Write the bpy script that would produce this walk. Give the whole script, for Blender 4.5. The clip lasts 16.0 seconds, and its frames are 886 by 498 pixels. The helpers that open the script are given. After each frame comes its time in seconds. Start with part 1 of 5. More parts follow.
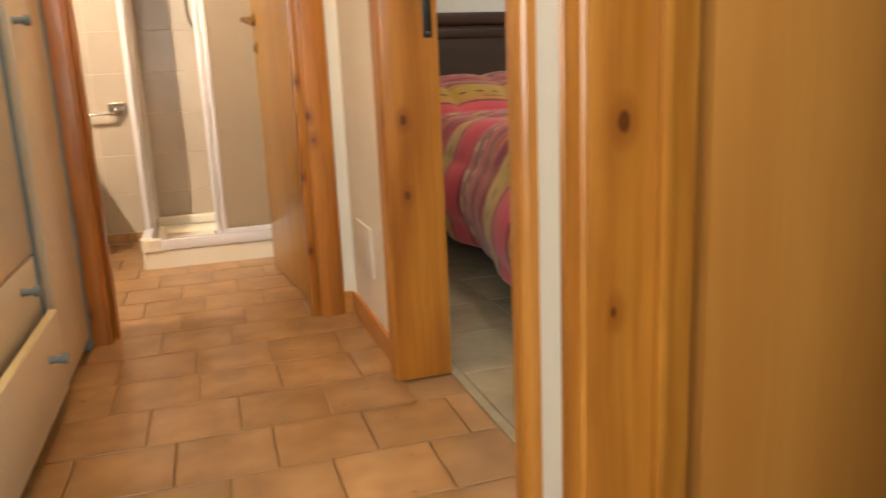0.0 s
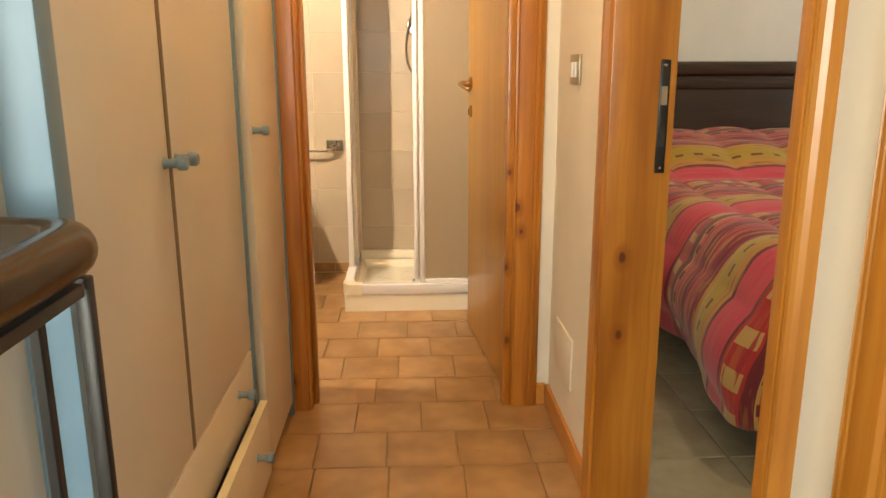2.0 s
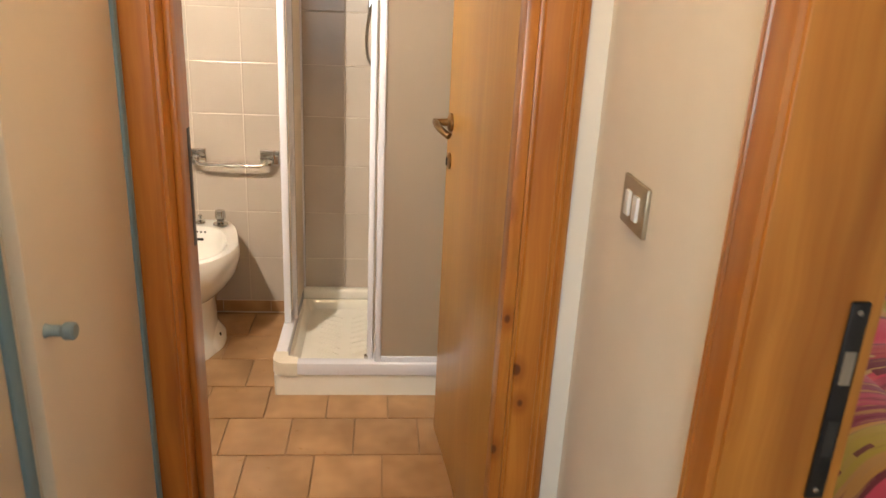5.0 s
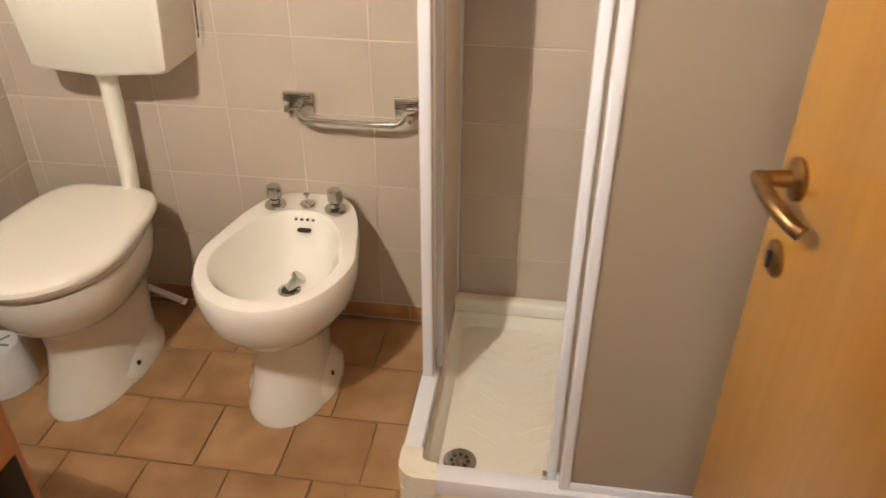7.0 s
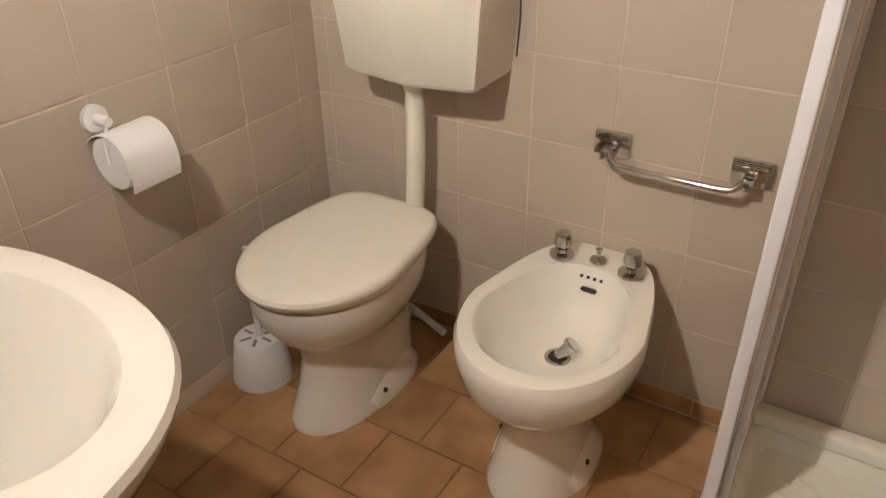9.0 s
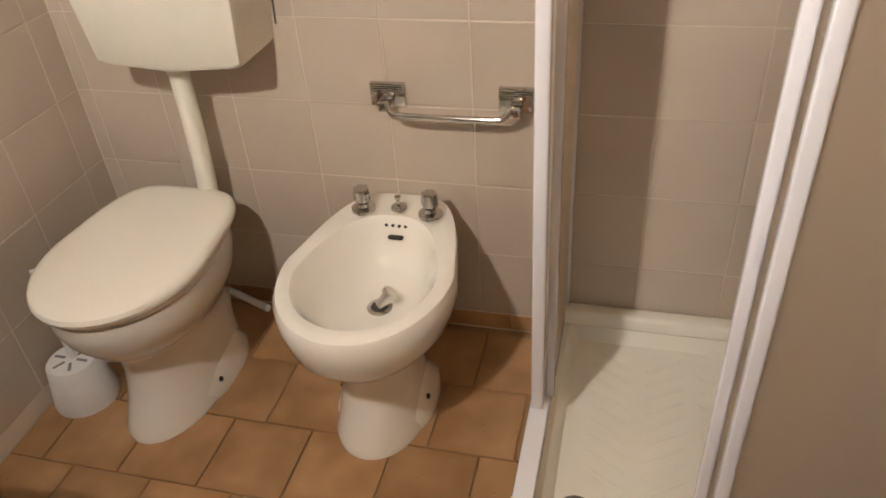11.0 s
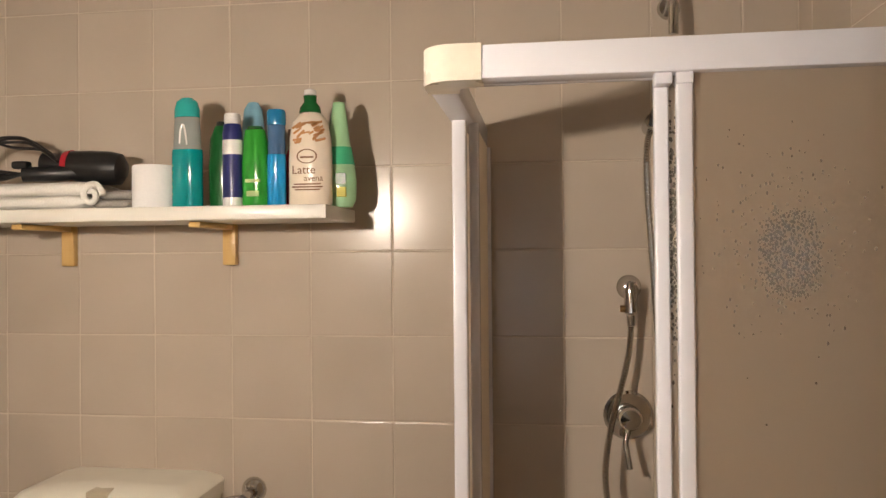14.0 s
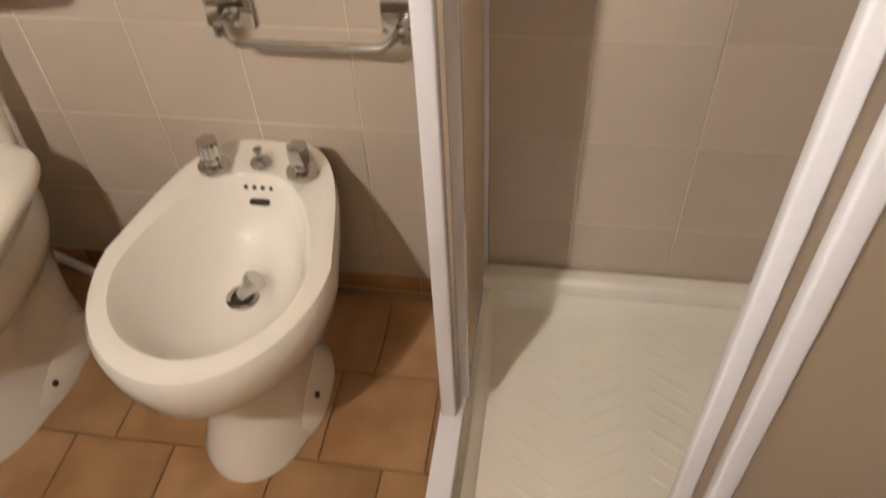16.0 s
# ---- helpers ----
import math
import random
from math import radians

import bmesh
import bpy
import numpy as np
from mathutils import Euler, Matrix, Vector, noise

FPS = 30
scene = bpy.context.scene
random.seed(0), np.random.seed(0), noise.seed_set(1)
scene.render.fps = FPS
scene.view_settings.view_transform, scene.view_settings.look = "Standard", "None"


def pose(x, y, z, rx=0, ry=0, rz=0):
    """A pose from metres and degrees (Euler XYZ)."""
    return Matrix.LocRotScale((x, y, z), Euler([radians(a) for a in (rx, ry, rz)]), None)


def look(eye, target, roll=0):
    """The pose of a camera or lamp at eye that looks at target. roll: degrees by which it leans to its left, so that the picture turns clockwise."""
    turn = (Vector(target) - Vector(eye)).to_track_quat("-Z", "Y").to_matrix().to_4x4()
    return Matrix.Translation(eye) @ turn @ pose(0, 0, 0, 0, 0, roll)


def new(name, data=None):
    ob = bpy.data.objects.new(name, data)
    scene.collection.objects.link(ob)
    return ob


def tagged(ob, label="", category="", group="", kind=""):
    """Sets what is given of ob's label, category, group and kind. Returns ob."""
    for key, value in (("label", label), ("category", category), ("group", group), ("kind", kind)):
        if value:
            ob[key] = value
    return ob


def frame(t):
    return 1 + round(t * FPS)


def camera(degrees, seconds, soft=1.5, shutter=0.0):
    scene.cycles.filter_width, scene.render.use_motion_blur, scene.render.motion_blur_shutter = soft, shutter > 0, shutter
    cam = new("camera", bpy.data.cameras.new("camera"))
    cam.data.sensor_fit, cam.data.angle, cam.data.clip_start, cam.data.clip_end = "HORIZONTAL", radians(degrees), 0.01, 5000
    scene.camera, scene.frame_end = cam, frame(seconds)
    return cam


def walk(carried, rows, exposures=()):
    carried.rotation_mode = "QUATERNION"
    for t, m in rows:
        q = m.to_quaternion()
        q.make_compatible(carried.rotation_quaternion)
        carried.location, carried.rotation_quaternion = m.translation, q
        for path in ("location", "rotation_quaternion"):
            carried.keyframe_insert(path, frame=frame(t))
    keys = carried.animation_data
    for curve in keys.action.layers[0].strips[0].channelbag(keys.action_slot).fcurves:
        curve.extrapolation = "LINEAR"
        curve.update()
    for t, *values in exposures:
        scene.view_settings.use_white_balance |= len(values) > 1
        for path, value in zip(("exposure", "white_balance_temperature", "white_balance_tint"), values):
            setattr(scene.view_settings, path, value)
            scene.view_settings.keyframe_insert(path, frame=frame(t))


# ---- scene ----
cam = camera(61.2, 16.0, shutter=0.25)
PATH = [
    (0, (0.117, 0.043, 0.759), (0.686, 1.909, 0.322), -2.5),
    (0.5, (0.079, 0.153, 0.84), (0.286, 2.09, 0.391), -1.0),
    (1, (0.068, 0.216, 1.03), (0.231, 2.14, 0.507), -0.3),
    (1.5, (0.104, 0.216, 1.1), (0.28, 2.143, 0.594), 0.0),
    (2, (0.095, 0.204, 1.088), (0.183, 2.147, 0.619), -0.1),
    (2.5, (0.082, 0.296, 1.088), (0.202, 2.224, 0.572), -1.6),
    (3, (0.061, 0.451, 1.282), (0.286, 2.347, 0.686), -2.2),
    (3.2, (0.068, 0.486, 1.32), (0.33, 2.376, 0.721), -1.7),
    (5.3, (0.15, 1.351, 1.435), (0.316, 3.212, 0.721), 3.1),
    (5.5, (0.115, 1.496, 1.46), (0.251, 3.333, 0.68), 2.1),
    (6, (0.181, 1.858, 1.461), (0.107, 3.653, 0.582), 1.3),
    (6.5, (0.111, 2.155, 1.44), (-0.005, 3.9, 0.469), 1.2),
    (7, (0.049, 2.409, 1.428), (-0.194, 4.078, 0.353), 0.2),
    (7.5, (-0.02, 2.6, 1.362), (-0.543, 4.142, 0.202), 0.2),
    (8, (-0.084, 2.719, 1.391), (-0.822, 4.102, 0.147), -0.0),
    (8.2, (-0.1, 2.686, 1.365), (-0.913, 4.079, 0.182), 0.7),
    (10.3, (-0.106, 2.703, 1.388), (-0.974, 4.211, 0.401), -3.6),
    (10.5, (-0.102, 2.711, 1.376), (-0.815, 4.246, 0.31), -4.2),
    (11, (-0.05, 2.684, 1.409), (-0.505, 4.238, 0.235), -4.4),
    (11.5, (-0.076, 2.615, 1.417), (-0.31, 4.335, 0.422), -2.1),
    (11.8, (-0.021, 2.583, 1.47), (-0.234, 4.392, 0.645), -1.2),
    (12, (-0.048, 2.537, 1.511), (-0.198, 4.402, 0.803), -0.8),
    (12.5, (-0.061, 2.504, 1.577), (-0.192, 4.449, 1.131), 0.2),
    (13, (-0.059, 2.486, 1.611), (-0.231, 4.464, 1.368), 0.2),
    (13.2, (-0.044, 2.458, 1.63), (-0.242, 4.44, 1.449), -0.0),
    (13.5, (-0.046, 2.473, 1.654), (-0.269, 4.457, 1.545), -0.3),
    (14, (-0.042, 2.453, 1.674), (-0.308, 4.435, 1.684), -0.5),
    (14.5, (-0.061, 2.564, 1.64), (-0.323, 4.537, 1.446), -1.1),
    (15, (-0.076, 2.808, 1.502), (-0.294, 4.698, 0.889), -1.4),
    (15.3, (-0.039, 2.919, 1.472), (-0.304, 4.694, 0.59), -1.8),
    (15.5, (-0.046, 2.994, 1.45), (-0.304, 4.673, 0.394), -1.2),
    (16, (-0.053, 3.126, 1.302), (-0.314, 4.485, -0.142), -3.4),
]
EXPOSURES = [(0, 1.50, 7600, 9), (0.6, 1.46, 9000, 6), (1.1, 1.40, 9500, 4), (2.0, 1.43, 8600, 6), (3.2, 1.48, 7900, 6), (5.4, 1.12, 6300, 6), (6.5, 1.05, 6300, 6), (8.0, 0.62, 6250, 8), (10.3, 0.47, 6100, 8), (11.2, 0.66, 6100, 8), (12.5, 0.08, 6400, 9), (14.0, -0.16, 6600, 10), (14.6, -0.04, 6300, 9), (15.2, 0.38, 6200, 8), (16.0, 0.66, 6100, 8)]
walk(cam, [(t, look(eye, target, roll)) for t, eye, target, roll in PATH], EXPOSURES)

# ---- light ----
world = bpy.data.worlds.new("world")
scene.world = world
world.use_nodes = True
wn = world.node_tree
sky = wn.nodes.new("ShaderNodeTexSky")
sky.sky_type, sky.sun_disc = "NISHITA", False
sky.sun_elevation, sky.sun_rotation = radians(40), radians(200)
wn.links.new(sky.outputs[0], wn.nodes["Background"].inputs[0])
wn.nodes["Background"].inputs[1].default_value = 0.08


def window_light(name, m, sx, sy, watts, colour):
    lamp = bpy.data.lights.new(name, "AREA")
    lamp.shape, lamp.size, lamp.size_y, lamp.energy, lamp.color = "RECTANGLE", sx, sy, watts, colour
    new(name, lamp).matrix_world = m


window_light("bedroom_daylight", look((3.50, 3.0, 1.55), (1.0, 3.0, 1.0)), 1.1, 1.2, 5, (0.90, 0.95, 1.0))
window_light("stair_daylight", look((-0.75, -1.50, 1.2), (-0.3, 1.0, 0.9)), 1.0, 1.2, 28, (0.80, 0.91, 1.0))

# ---- materials ----


class Mat:
    """A small builder of node materials."""

    def __init__(self, name, colour=(0.8, 0.8, 0.8), rough=0.5, metal=0.0, **sockets):
        self.m = bpy.data.materials.new(name)
        self.m.use_nodes = True
        self.t = self.m.node_tree
        self.b = self.t.nodes["Principled BSDF"]
        self.b.inputs["Base Color"].default_value = (*colour, 1)
        self.b.inputs["Roughness"].default_value = rough
        self.b.inputs["Metallic"].default_value = metal
        for k, v in sockets.items():
            self.b.inputs[k.replace("_", " ")].default_value = v

    def node(self, kind, inputs=None, **attrs):
        n = self.t.nodes.new("ShaderNode" + kind)
        for k, v in attrs.items():
            setattr(n, k, v)
        for k, v in (inputs or {}).items():
            if isinstance(v, bpy.types.NodeSocket):
                self.t.links.new(v, n.inputs[k])
            else:
                n.inputs[k].default_value = v
        return n

    def coords(self, scale=(1, 1, 1), which="Object"):
        c = self.node("TexCoord")
        return self.node("Mapping", {"Vector": c.outputs[which], "Scale": scale}).outputs[0]

    def noise(self, vec, scale=5.0, detail=4.0, rough=0.55, dist=0.0):
        return self.node("TexNoise", {"Vector": vec, "Scale": scale, "Detail": detail, "Roughness": rough, "Distortion": dist}).outputs[0]

    def ramp(self, fac, stops, interp="LINEAR"):
        r = self.node("ValToRGB", {"Fac": fac})
        r.color_ramp.interpolation = interp
        while len(r.color_ramp.elements) < len(stops):
            r.color_ramp.elements.new(0.5)
        for e, (p, c) in zip(r.color_ramp.elements, stops):
            e.position = p
            e.color = (*c, 1) if len(c) == 3 else c
        return r.outputs[0]

    def math(self, op, a, b=0.0):
        return self.node("Math", {0: a, 1: b}, operation=op).outputs[0]

    def mix(self, fac, a, b, blend="MIX"):
        n = self.node("Mix", data_type="RGBA", blend_type=blend)
        for i, v in ((0, fac), (6, a), (7, b)):
            if isinstance(v, bpy.types.NodeSocket):
                self.t.links.new(v, n.inputs[i])
            else:
                n.inputs[i].default_value = v if i == 0 else (*v, 1)
        return n.outputs[2]

    def to(self, socket, value):
        self.t.links.new(value, self.b.inputs[socket])
        return self

    def bump(self, height, strength=0.2, distance=0.002):
        n = self.node("Bump", {"Height": height, "Strength": strength, "Distance": distance})
        self.t.links.new(n.outputs[0], self.b.inputs["Normal"])
        return self


def plaster(name, a, b, rough=0.85):
    k = Mat(name, a, rough)
    v = k.coords()
    k.to("Base Color", k.mix(k.ramp(k.noise(v, 3.0, 5), [(0.35, (0, 0, 0)), (0.7, (1, 1, 1))]), a, b))
    return k.bump(k.noise(v, 120.0, 4), 0.12, 0.002).m


def pine(name, light, mid, dark, knots=True, rough=0.32, length="z", knot_scale=1.0):
    """Varnished pine: long grain, broad tone changes and round dark knots."""
    k = Mat(name, mid, rough)
    k.b.inputs["Coat Weight"].default_value = 0.25
    k.b.inputs["Coat Roughness"].default_value = 0.15
    c = k.node("TexCoord").outputs["Object"]
    s = k.node("SeparateXYZ", {0: c})
    ax = {"x": s.outputs[0], "y": s.outputs[1], "z": s.outputs[2]}
    others = [ax[i] for i in "xyz" if i != length]
    rnd = k.math("MULTIPLY", k.node("ObjectInfo").outputs["Random"], 7.0)
    lateral = k.math("ADD", k.math("ADD", others[0], others[1]), rnd)
    wobble = k.noise(k.node("CombineXYZ", {0: lateral, 1: ax[length]}).outputs[0], 4.0, 2)
    lat2 = k.math("ADD", lateral, k.math("MULTIPLY", wobble, 0.03))
    grain = k.node("CombineXYZ", {0: k.math("MULTIPLY", lat2, 75.0), 1: k.math("MULTIPLY", ax[length], 2.2), 2: rnd}).outputs[0]
    g = k.noise(grain, 1.0, 5, 0.6)
    broad = k.noise(k.node("CombineXYZ", {0: k.math("MULTIPLY", lat2, 9.0), 1: k.math("MULTIPLY", ax[length], 1.1), 2: rnd}).outputs[0], 1.0, 3)
    col = k.mix(k.ramp(g, [(0.38, (0, 0, 0)), (0.66, (1, 1, 1))]), light, mid)
    col = k.mix(k.ramp(broad, [(0.42, (0, 0, 0)), (0.68, (0.75, 0.75, 0.75))]), col, dark)
    if knots:
        kv = k.node("CombineXYZ", {0: k.math("MULTIPLY", lateral, 7.5 * knot_scale), 1: k.math("MULTIPLY", ax[length], 4.6 * knot_scale)}).outputs[0]
        v = k.node("TexVoronoi", {"Vector": kv, "Scale": 1.0}, voronoi_dimensions="2D")
        d = k.math("ADD", v.outputs["Distance"], k.math("MULTIPLY", k.math("SUBTRACT", g, 0.5), 0.05))
        keep = k.math("LESS_THAN", k.node("SeparateColor", {0: v.outputs["Color"]}).outputs[0], 0.22)
        d = k.math("ADD", d, k.math("SUBTRACT", 1.0, keep))
        size = k.node("SeparateColor", {0: v.outputs["Color"]}).outputs[1]
        d = k.math("ADD", d, k.math("MULTIPLY", size, 0.03))
        col = k.mix(k.ramp(d, [(0.10, (0.55, 0.55, 0.55)), (0.19, (0, 0, 0))]), col, dark)
        col = k.mix(k.ramp(d, [(0.045, (0.95, 0.95, 0.95)), (0.075, (0, 0, 0))]), col, (0.105, 0.026, 0.007))
    k.to("Base Color", col)
    return k.bump(g, 0.08, 0.002).m


def glazed_tile(name, a, b, rough, grain, vary=0.25, edge=None, detail=4.0, relief=0.06):
    """One tile's glaze: clouded between two tones, another cast in each tile."""
    k = Mat(name, a, rough)
    rnd = k.node("ObjectInfo").outputs["Random"]
    off = k.node("CombineXYZ", {0: k.math("MULTIPLY", rnd, 37.0), 1: k.math("MULTIPLY", rnd, 91.0), 2: rnd}).outputs[0]
    v = k.node("VectorMath", {0: k.coords(), 1: off}, operation="ADD").outputs[0]
    cloud = k.ramp(k.noise(v, grain, detail, 0.6), [(0.32, (0, 0, 0)), (0.68, (1, 1, 1))])
    col = k.mix(cloud, a, b)
    if edge:
        s = k.node("SeparateXYZ", {0: k.coords()})
        far = k.math("MAXIMUM", k.math("ABSOLUTE", s.outputs[0]), k.math("ABSOLUTE", s.outputs[1]))
        far = k.math("ADD", far, k.math("MULTIPLY", k.math("SUBTRACT", k.noise(v, 14.0, 3), 0.5), 0.035))
        col = k.mix(k.ramp(far, [(0.070, (0, 0, 0)), (0.108, (0.42, 0.42, 0.42))]), col, edge)
    tone = k.node("HueSaturation", {"Color": col, "Value": k.math("ADD", k.math("MULTIPLY", rnd, vary), 1.0 - vary / 2)}).outputs[0]
    k.to("Base Color", tone)
    k.to("Roughness", k.math("ADD", k.math("MULTIPLY", k.noise(v, 40.0, 3), 0.12), rough - 0.06))
    return k.bump(k.noise(v, 30.0, 3), relief, 0.002).m


def speckled(name, a, b, rough, scale=30.0, metal=0.0, bump=0.05, **sockets):
    k = Mat(name, a, rough, metal, **sockets)
    v = k.coords()
    n = k.noise(v, scale, 5)
    k.to("Base Color", k.mix(k.ramp(n, [(0.35, (0, 0, 0)), (0.7, (1, 1, 1))]), a, b))
    k.to("Roughness", k.math("ADD", k.math("MULTIPLY", k.noise(v, scale * 0.4, 3), 0.14), rough - 0.07))
    return k.bump(n, bump, 0.001).m


M_PLASTER = plaster("white_plaster", (0.80, 0.76, 0.68), (0.74, 0.70, 0.62))
M_BEDWALL = plaster("bedroom_plaster", (0.76, 0.77, 0.76), (0.70, 0.71, 0.70))
M_CEILING = plaster("ceiling_paint", (0.82, 0.80, 0.76), (0.78, 0.76, 0.72))
M_GROUT = plaster("pale_grout", (0.66, 0.575, 0.475), (0.52, 0.445, 0.36))
M_FGROUT = plaster("floor_grout", (0.38, 0.235, 0.122), (0.23, 0.132, 0.062))
M_WTILE = glazed_tile("beige_wall_tile", (0.53, 0.455, 0.375), (0.485, 0.415, 0.34), 0.22, 4.0, 0.06, None, 1.0, 0.02)
M_WTILE.node_tree.nodes["Principled BSDF"].inputs["Specular IOR Level"].default_value = 0.34
M_FTILE = glazed_tile("terracotta_floor_tile", (0.47, 0.280, 0.138), (0.295, 0.160, 0.068), 0.30, 6.0, 0.26, (0.29, 0.152, 0.064), 2.0, 0.02)
# Bedroom tile: the daylight's grey cast is put into the colour.
M_DAYLIT_TILE = glazed_tile("floor_tile_daylight_grey", (0.40, 0.36, 0.265), (0.29, 0.26, 0.19), 0.16, 7.0, 0.1)
M_CERAMIC = speckled("white_ceramic", (0.84, 0.815, 0.755), (0.82, 0.795, 0.73), 0.085, 6.0, bump=0.0, Coat_Weight=0.6, Coat_Roughness=0.02)
M_SEAT = speckled("cream_seat_plastic", (0.85, 0.815, 0.735), (0.83, 0.795, 0.71), 0.20, 8.0, bump=0.01)
M_CISTERN = speckled("ivory_plastic", (0.81, 0.785, 0.695), (0.78, 0.755, 0.665), 0.30, 14.0, bump=0.02)
M_WHITEPL = speckled("white_plastic", (0.78, 0.78, 0.78), (0.72, 0.72, 0.73), 0.35, 20.0, bump=0.02)
M_ALU = speckled("white_lacquered_aluminium", (0.75, 0.75, 0.80), (0.73, 0.73, 0.785), 0.22, 3.0, bump=0.0)
M_TRAY = speckled("acrylic_tray", (0.84, 0.81, 0.73), (0.82, 0.79, 0.70), 0.16, 10.0, bump=0.01)
M_CHROME = speckled("chrome", (0.60, 0.59, 0.57), (0.54, 0.53, 0.51), 0.07, 60.0, 1.0, bump=0.0)
M_STEELHOSE = speckled("steel_hose", (0.55, 0.52, 0.48), (0.40, 0.38, 0.35), 0.24, 200.0, 1.0)
M_BRONZE = speckled("aged_bronze", (0.36, 0.23, 0.11), (0.22, 0.13, 0.06), 0.30, 60.0, 1.0)
M_RAIL = speckled("dark_brown_handrail", (0.036, 0.021, 0.012), (0.024, 0.014, 0.008), 0.22, 25.0)
M_IRON = speckled("black_iron", (0.018, 0.016, 0.018), (0.012, 0.011, 0.012), 0.40, 40.0)
M_WARDROBE = speckled("cream_laminate", (0.77, 0.685, 0.57), (0.74, 0.655, 0.545), 0.36, 4.0, bump=0.02)
M_EDGE = speckled("cream_edge_band", (0.78, 0.72, 0.50), (0.74, 0.67, 0.45), 0.4, 10.0)
M_BLUE = speckled("blue_grey_laminate", (0.18, 0.31, 0.42), (0.16, 0.28, 0.385), 0.40, 8.0)
M_KNOB = speckled("blue_grey_plastic", (0.20, 0.28, 0.33), (0.17, 0.24, 0.29), 0.38, 30.0)
# Near-black: shade inside the open drawer, put into its side and bottom.
M_DRAWER_SHADE = speckled("drawer_inside_shade", (0.06, 0.055, 0.05), (0.05, 0.045, 0.04), 0.6, 10.0)
M_FRAME = pine("pine_door_frame", (0.52, 0.208, 0.034), (0.43, 0.150, 0.021), (0.25, 0.066, 0.008))
M_SKIRT = pine("pine_skirting", (0.60, 0.27, 0.065), (0.52, 0.20, 0.042), (0.42, 0.13, 0.022), knots=False, length="y")
M_DOOR_2 = pine("amber_door_veneer", (0.48, 0.205, 0.046), (0.45, 0.185, 0.040), (0.40, 0.155, 0.031), knots=False, rough=0.34)
M_DOOR = pine("honey_door_veneer", (0.49, 0.245, 0.043), (0.44, 0.210, 0.032), (0.38, 0.168, 0.022), knots=False, rough=0.30)
M_BRACKET = pine("pale_bracket_wood", (0.72, 0.50, 0.20), (0.66, 0.44, 0.16), (0.55, 0.34, 0.11), knots=False)
M_BEDWOOD = pine("dark_stained_wood", (0.040, 0.016, 0.008), (0.026, 0.010, 0.005), (0.014, 0.005, 0.003), knots=False, rough=0.45, length="x")
M_SWITCH = speckled("champagne_switch_plate", (0.42, 0.36, 0.26), (0.36, 0.31, 0.22), 0.35, 30.0, 0.6)
M_BLACK = speckled("black_plastic", (0.006, 0.006, 0.007), (0.012, 0.012, 0.013), 0.36, 40.0)
# Near-black for shade inside holes and slots, put into colour; also the foot bolts.
M_HOLE_SHADE_BOLT = speckled("hole_shade_and_bolt", (0.02, 0.018, 0.016), (0.03, 0.026, 0.022), 0.6, 40.0)
M_PAPER = speckled("white_paper", (0.80, 0.80, 0.80), (0.77, 0.77, 0.78), 0.9, 160.0, bump=0.12)
M_COVER = speckled("smooth_white_plastic", (0.84, 0.84, 0.85), (0.82, 0.82, 0.835), 0.30, 6.0, bump=0.0)
M_TOWEL = speckled("white_towel", (0.80, 0.78, 0.74), (0.70, 0.68, 0.64), 0.95, 260.0, bump=1.0)
M_SHELF = speckled("cream_shelf_laminate", (0.78, 0.76, 0.70), (0.75, 0.73, 0.66), 0.32, 8.0)
M_LAMP = Mat("lamp_glow", (0.9, 0.9, 0.9), 0.4)
M_LAMP.b.inputs["Emission Color"].default_value = (1.0, 0.865, 0.73, 1)
M_LAMP.b.inputs["Emission Strength"].default_value = 1400.0
M_LAMP = M_LAMP.m
M_DOME = Mat("opal_glass_glow", (0.9, 0.9, 0.9), 0.3)
M_DOME.b.inputs["Emission Color"].default_value = (1.0, 0.66, 0.35, 1)
M_DOME.b.inputs["Emission Strength"].default_value = 37.0
M_DOME = M_DOME.m
M_DOME_2 = Mat("white_opal_glow", (0.9, 0.9, 0.9), 0.3)
M_DOME_2.b.inputs["Emission Color"].default_value = (1.0, 0.90, 0.76, 1)
M_DOME_2.b.inputs["Emission Strength"].default_value = 66.0
M_DOME_2 = M_DOME_2.m


def plain(name, colour, rough=0.3, **sockets):
    return speckled(name, colour, tuple(c * 0.9 for c in colour), rough, 25.0, bump=0.01, **sockets)


k = Mat("frosted_acrylic", (0.60, 0.55, 0.50), 0.50)
v = k.coords()
k.b.inputs["Transmission Weight"].default_value = 0.2
k.b.inputs["IOR"].default_value = 1.3
k.to("Base Color", k.mix(k.noise(v, 2.5, 4), (0.60, 0.525, 0.44), (0.55, 0.48, 0.40)))
k.bump(k.noise(v, 260.0, 3), 0.35, 0.002)
t_ = k.node("BsdfTranslucent", {"Color": (0.92, 0.87, 0.80, 1)})
m_ = k.node("MixShader", {0: 0.68, 1: k.b.outputs[0], 2: t_.outputs[0]})
k.t.links.new(m_.outputs[0], k.t.nodes["Material Output"].inputs["Surface"])
M_FROST = k.m
k = Mat("water_drops", (0.34, 0.315, 0.27), 0.12)
k.b.inputs["Transmission Weight"].default_value = 0.25
k.b.inputs["IOR"].default_value = 1.33
M_DROPS = k.m
k = Mat("window_glass", (0.95, 0.97, 1.0), 0.02)
k.b.inputs["Transmission Weight"].default_value = 1.0
M_GLASS = k.m

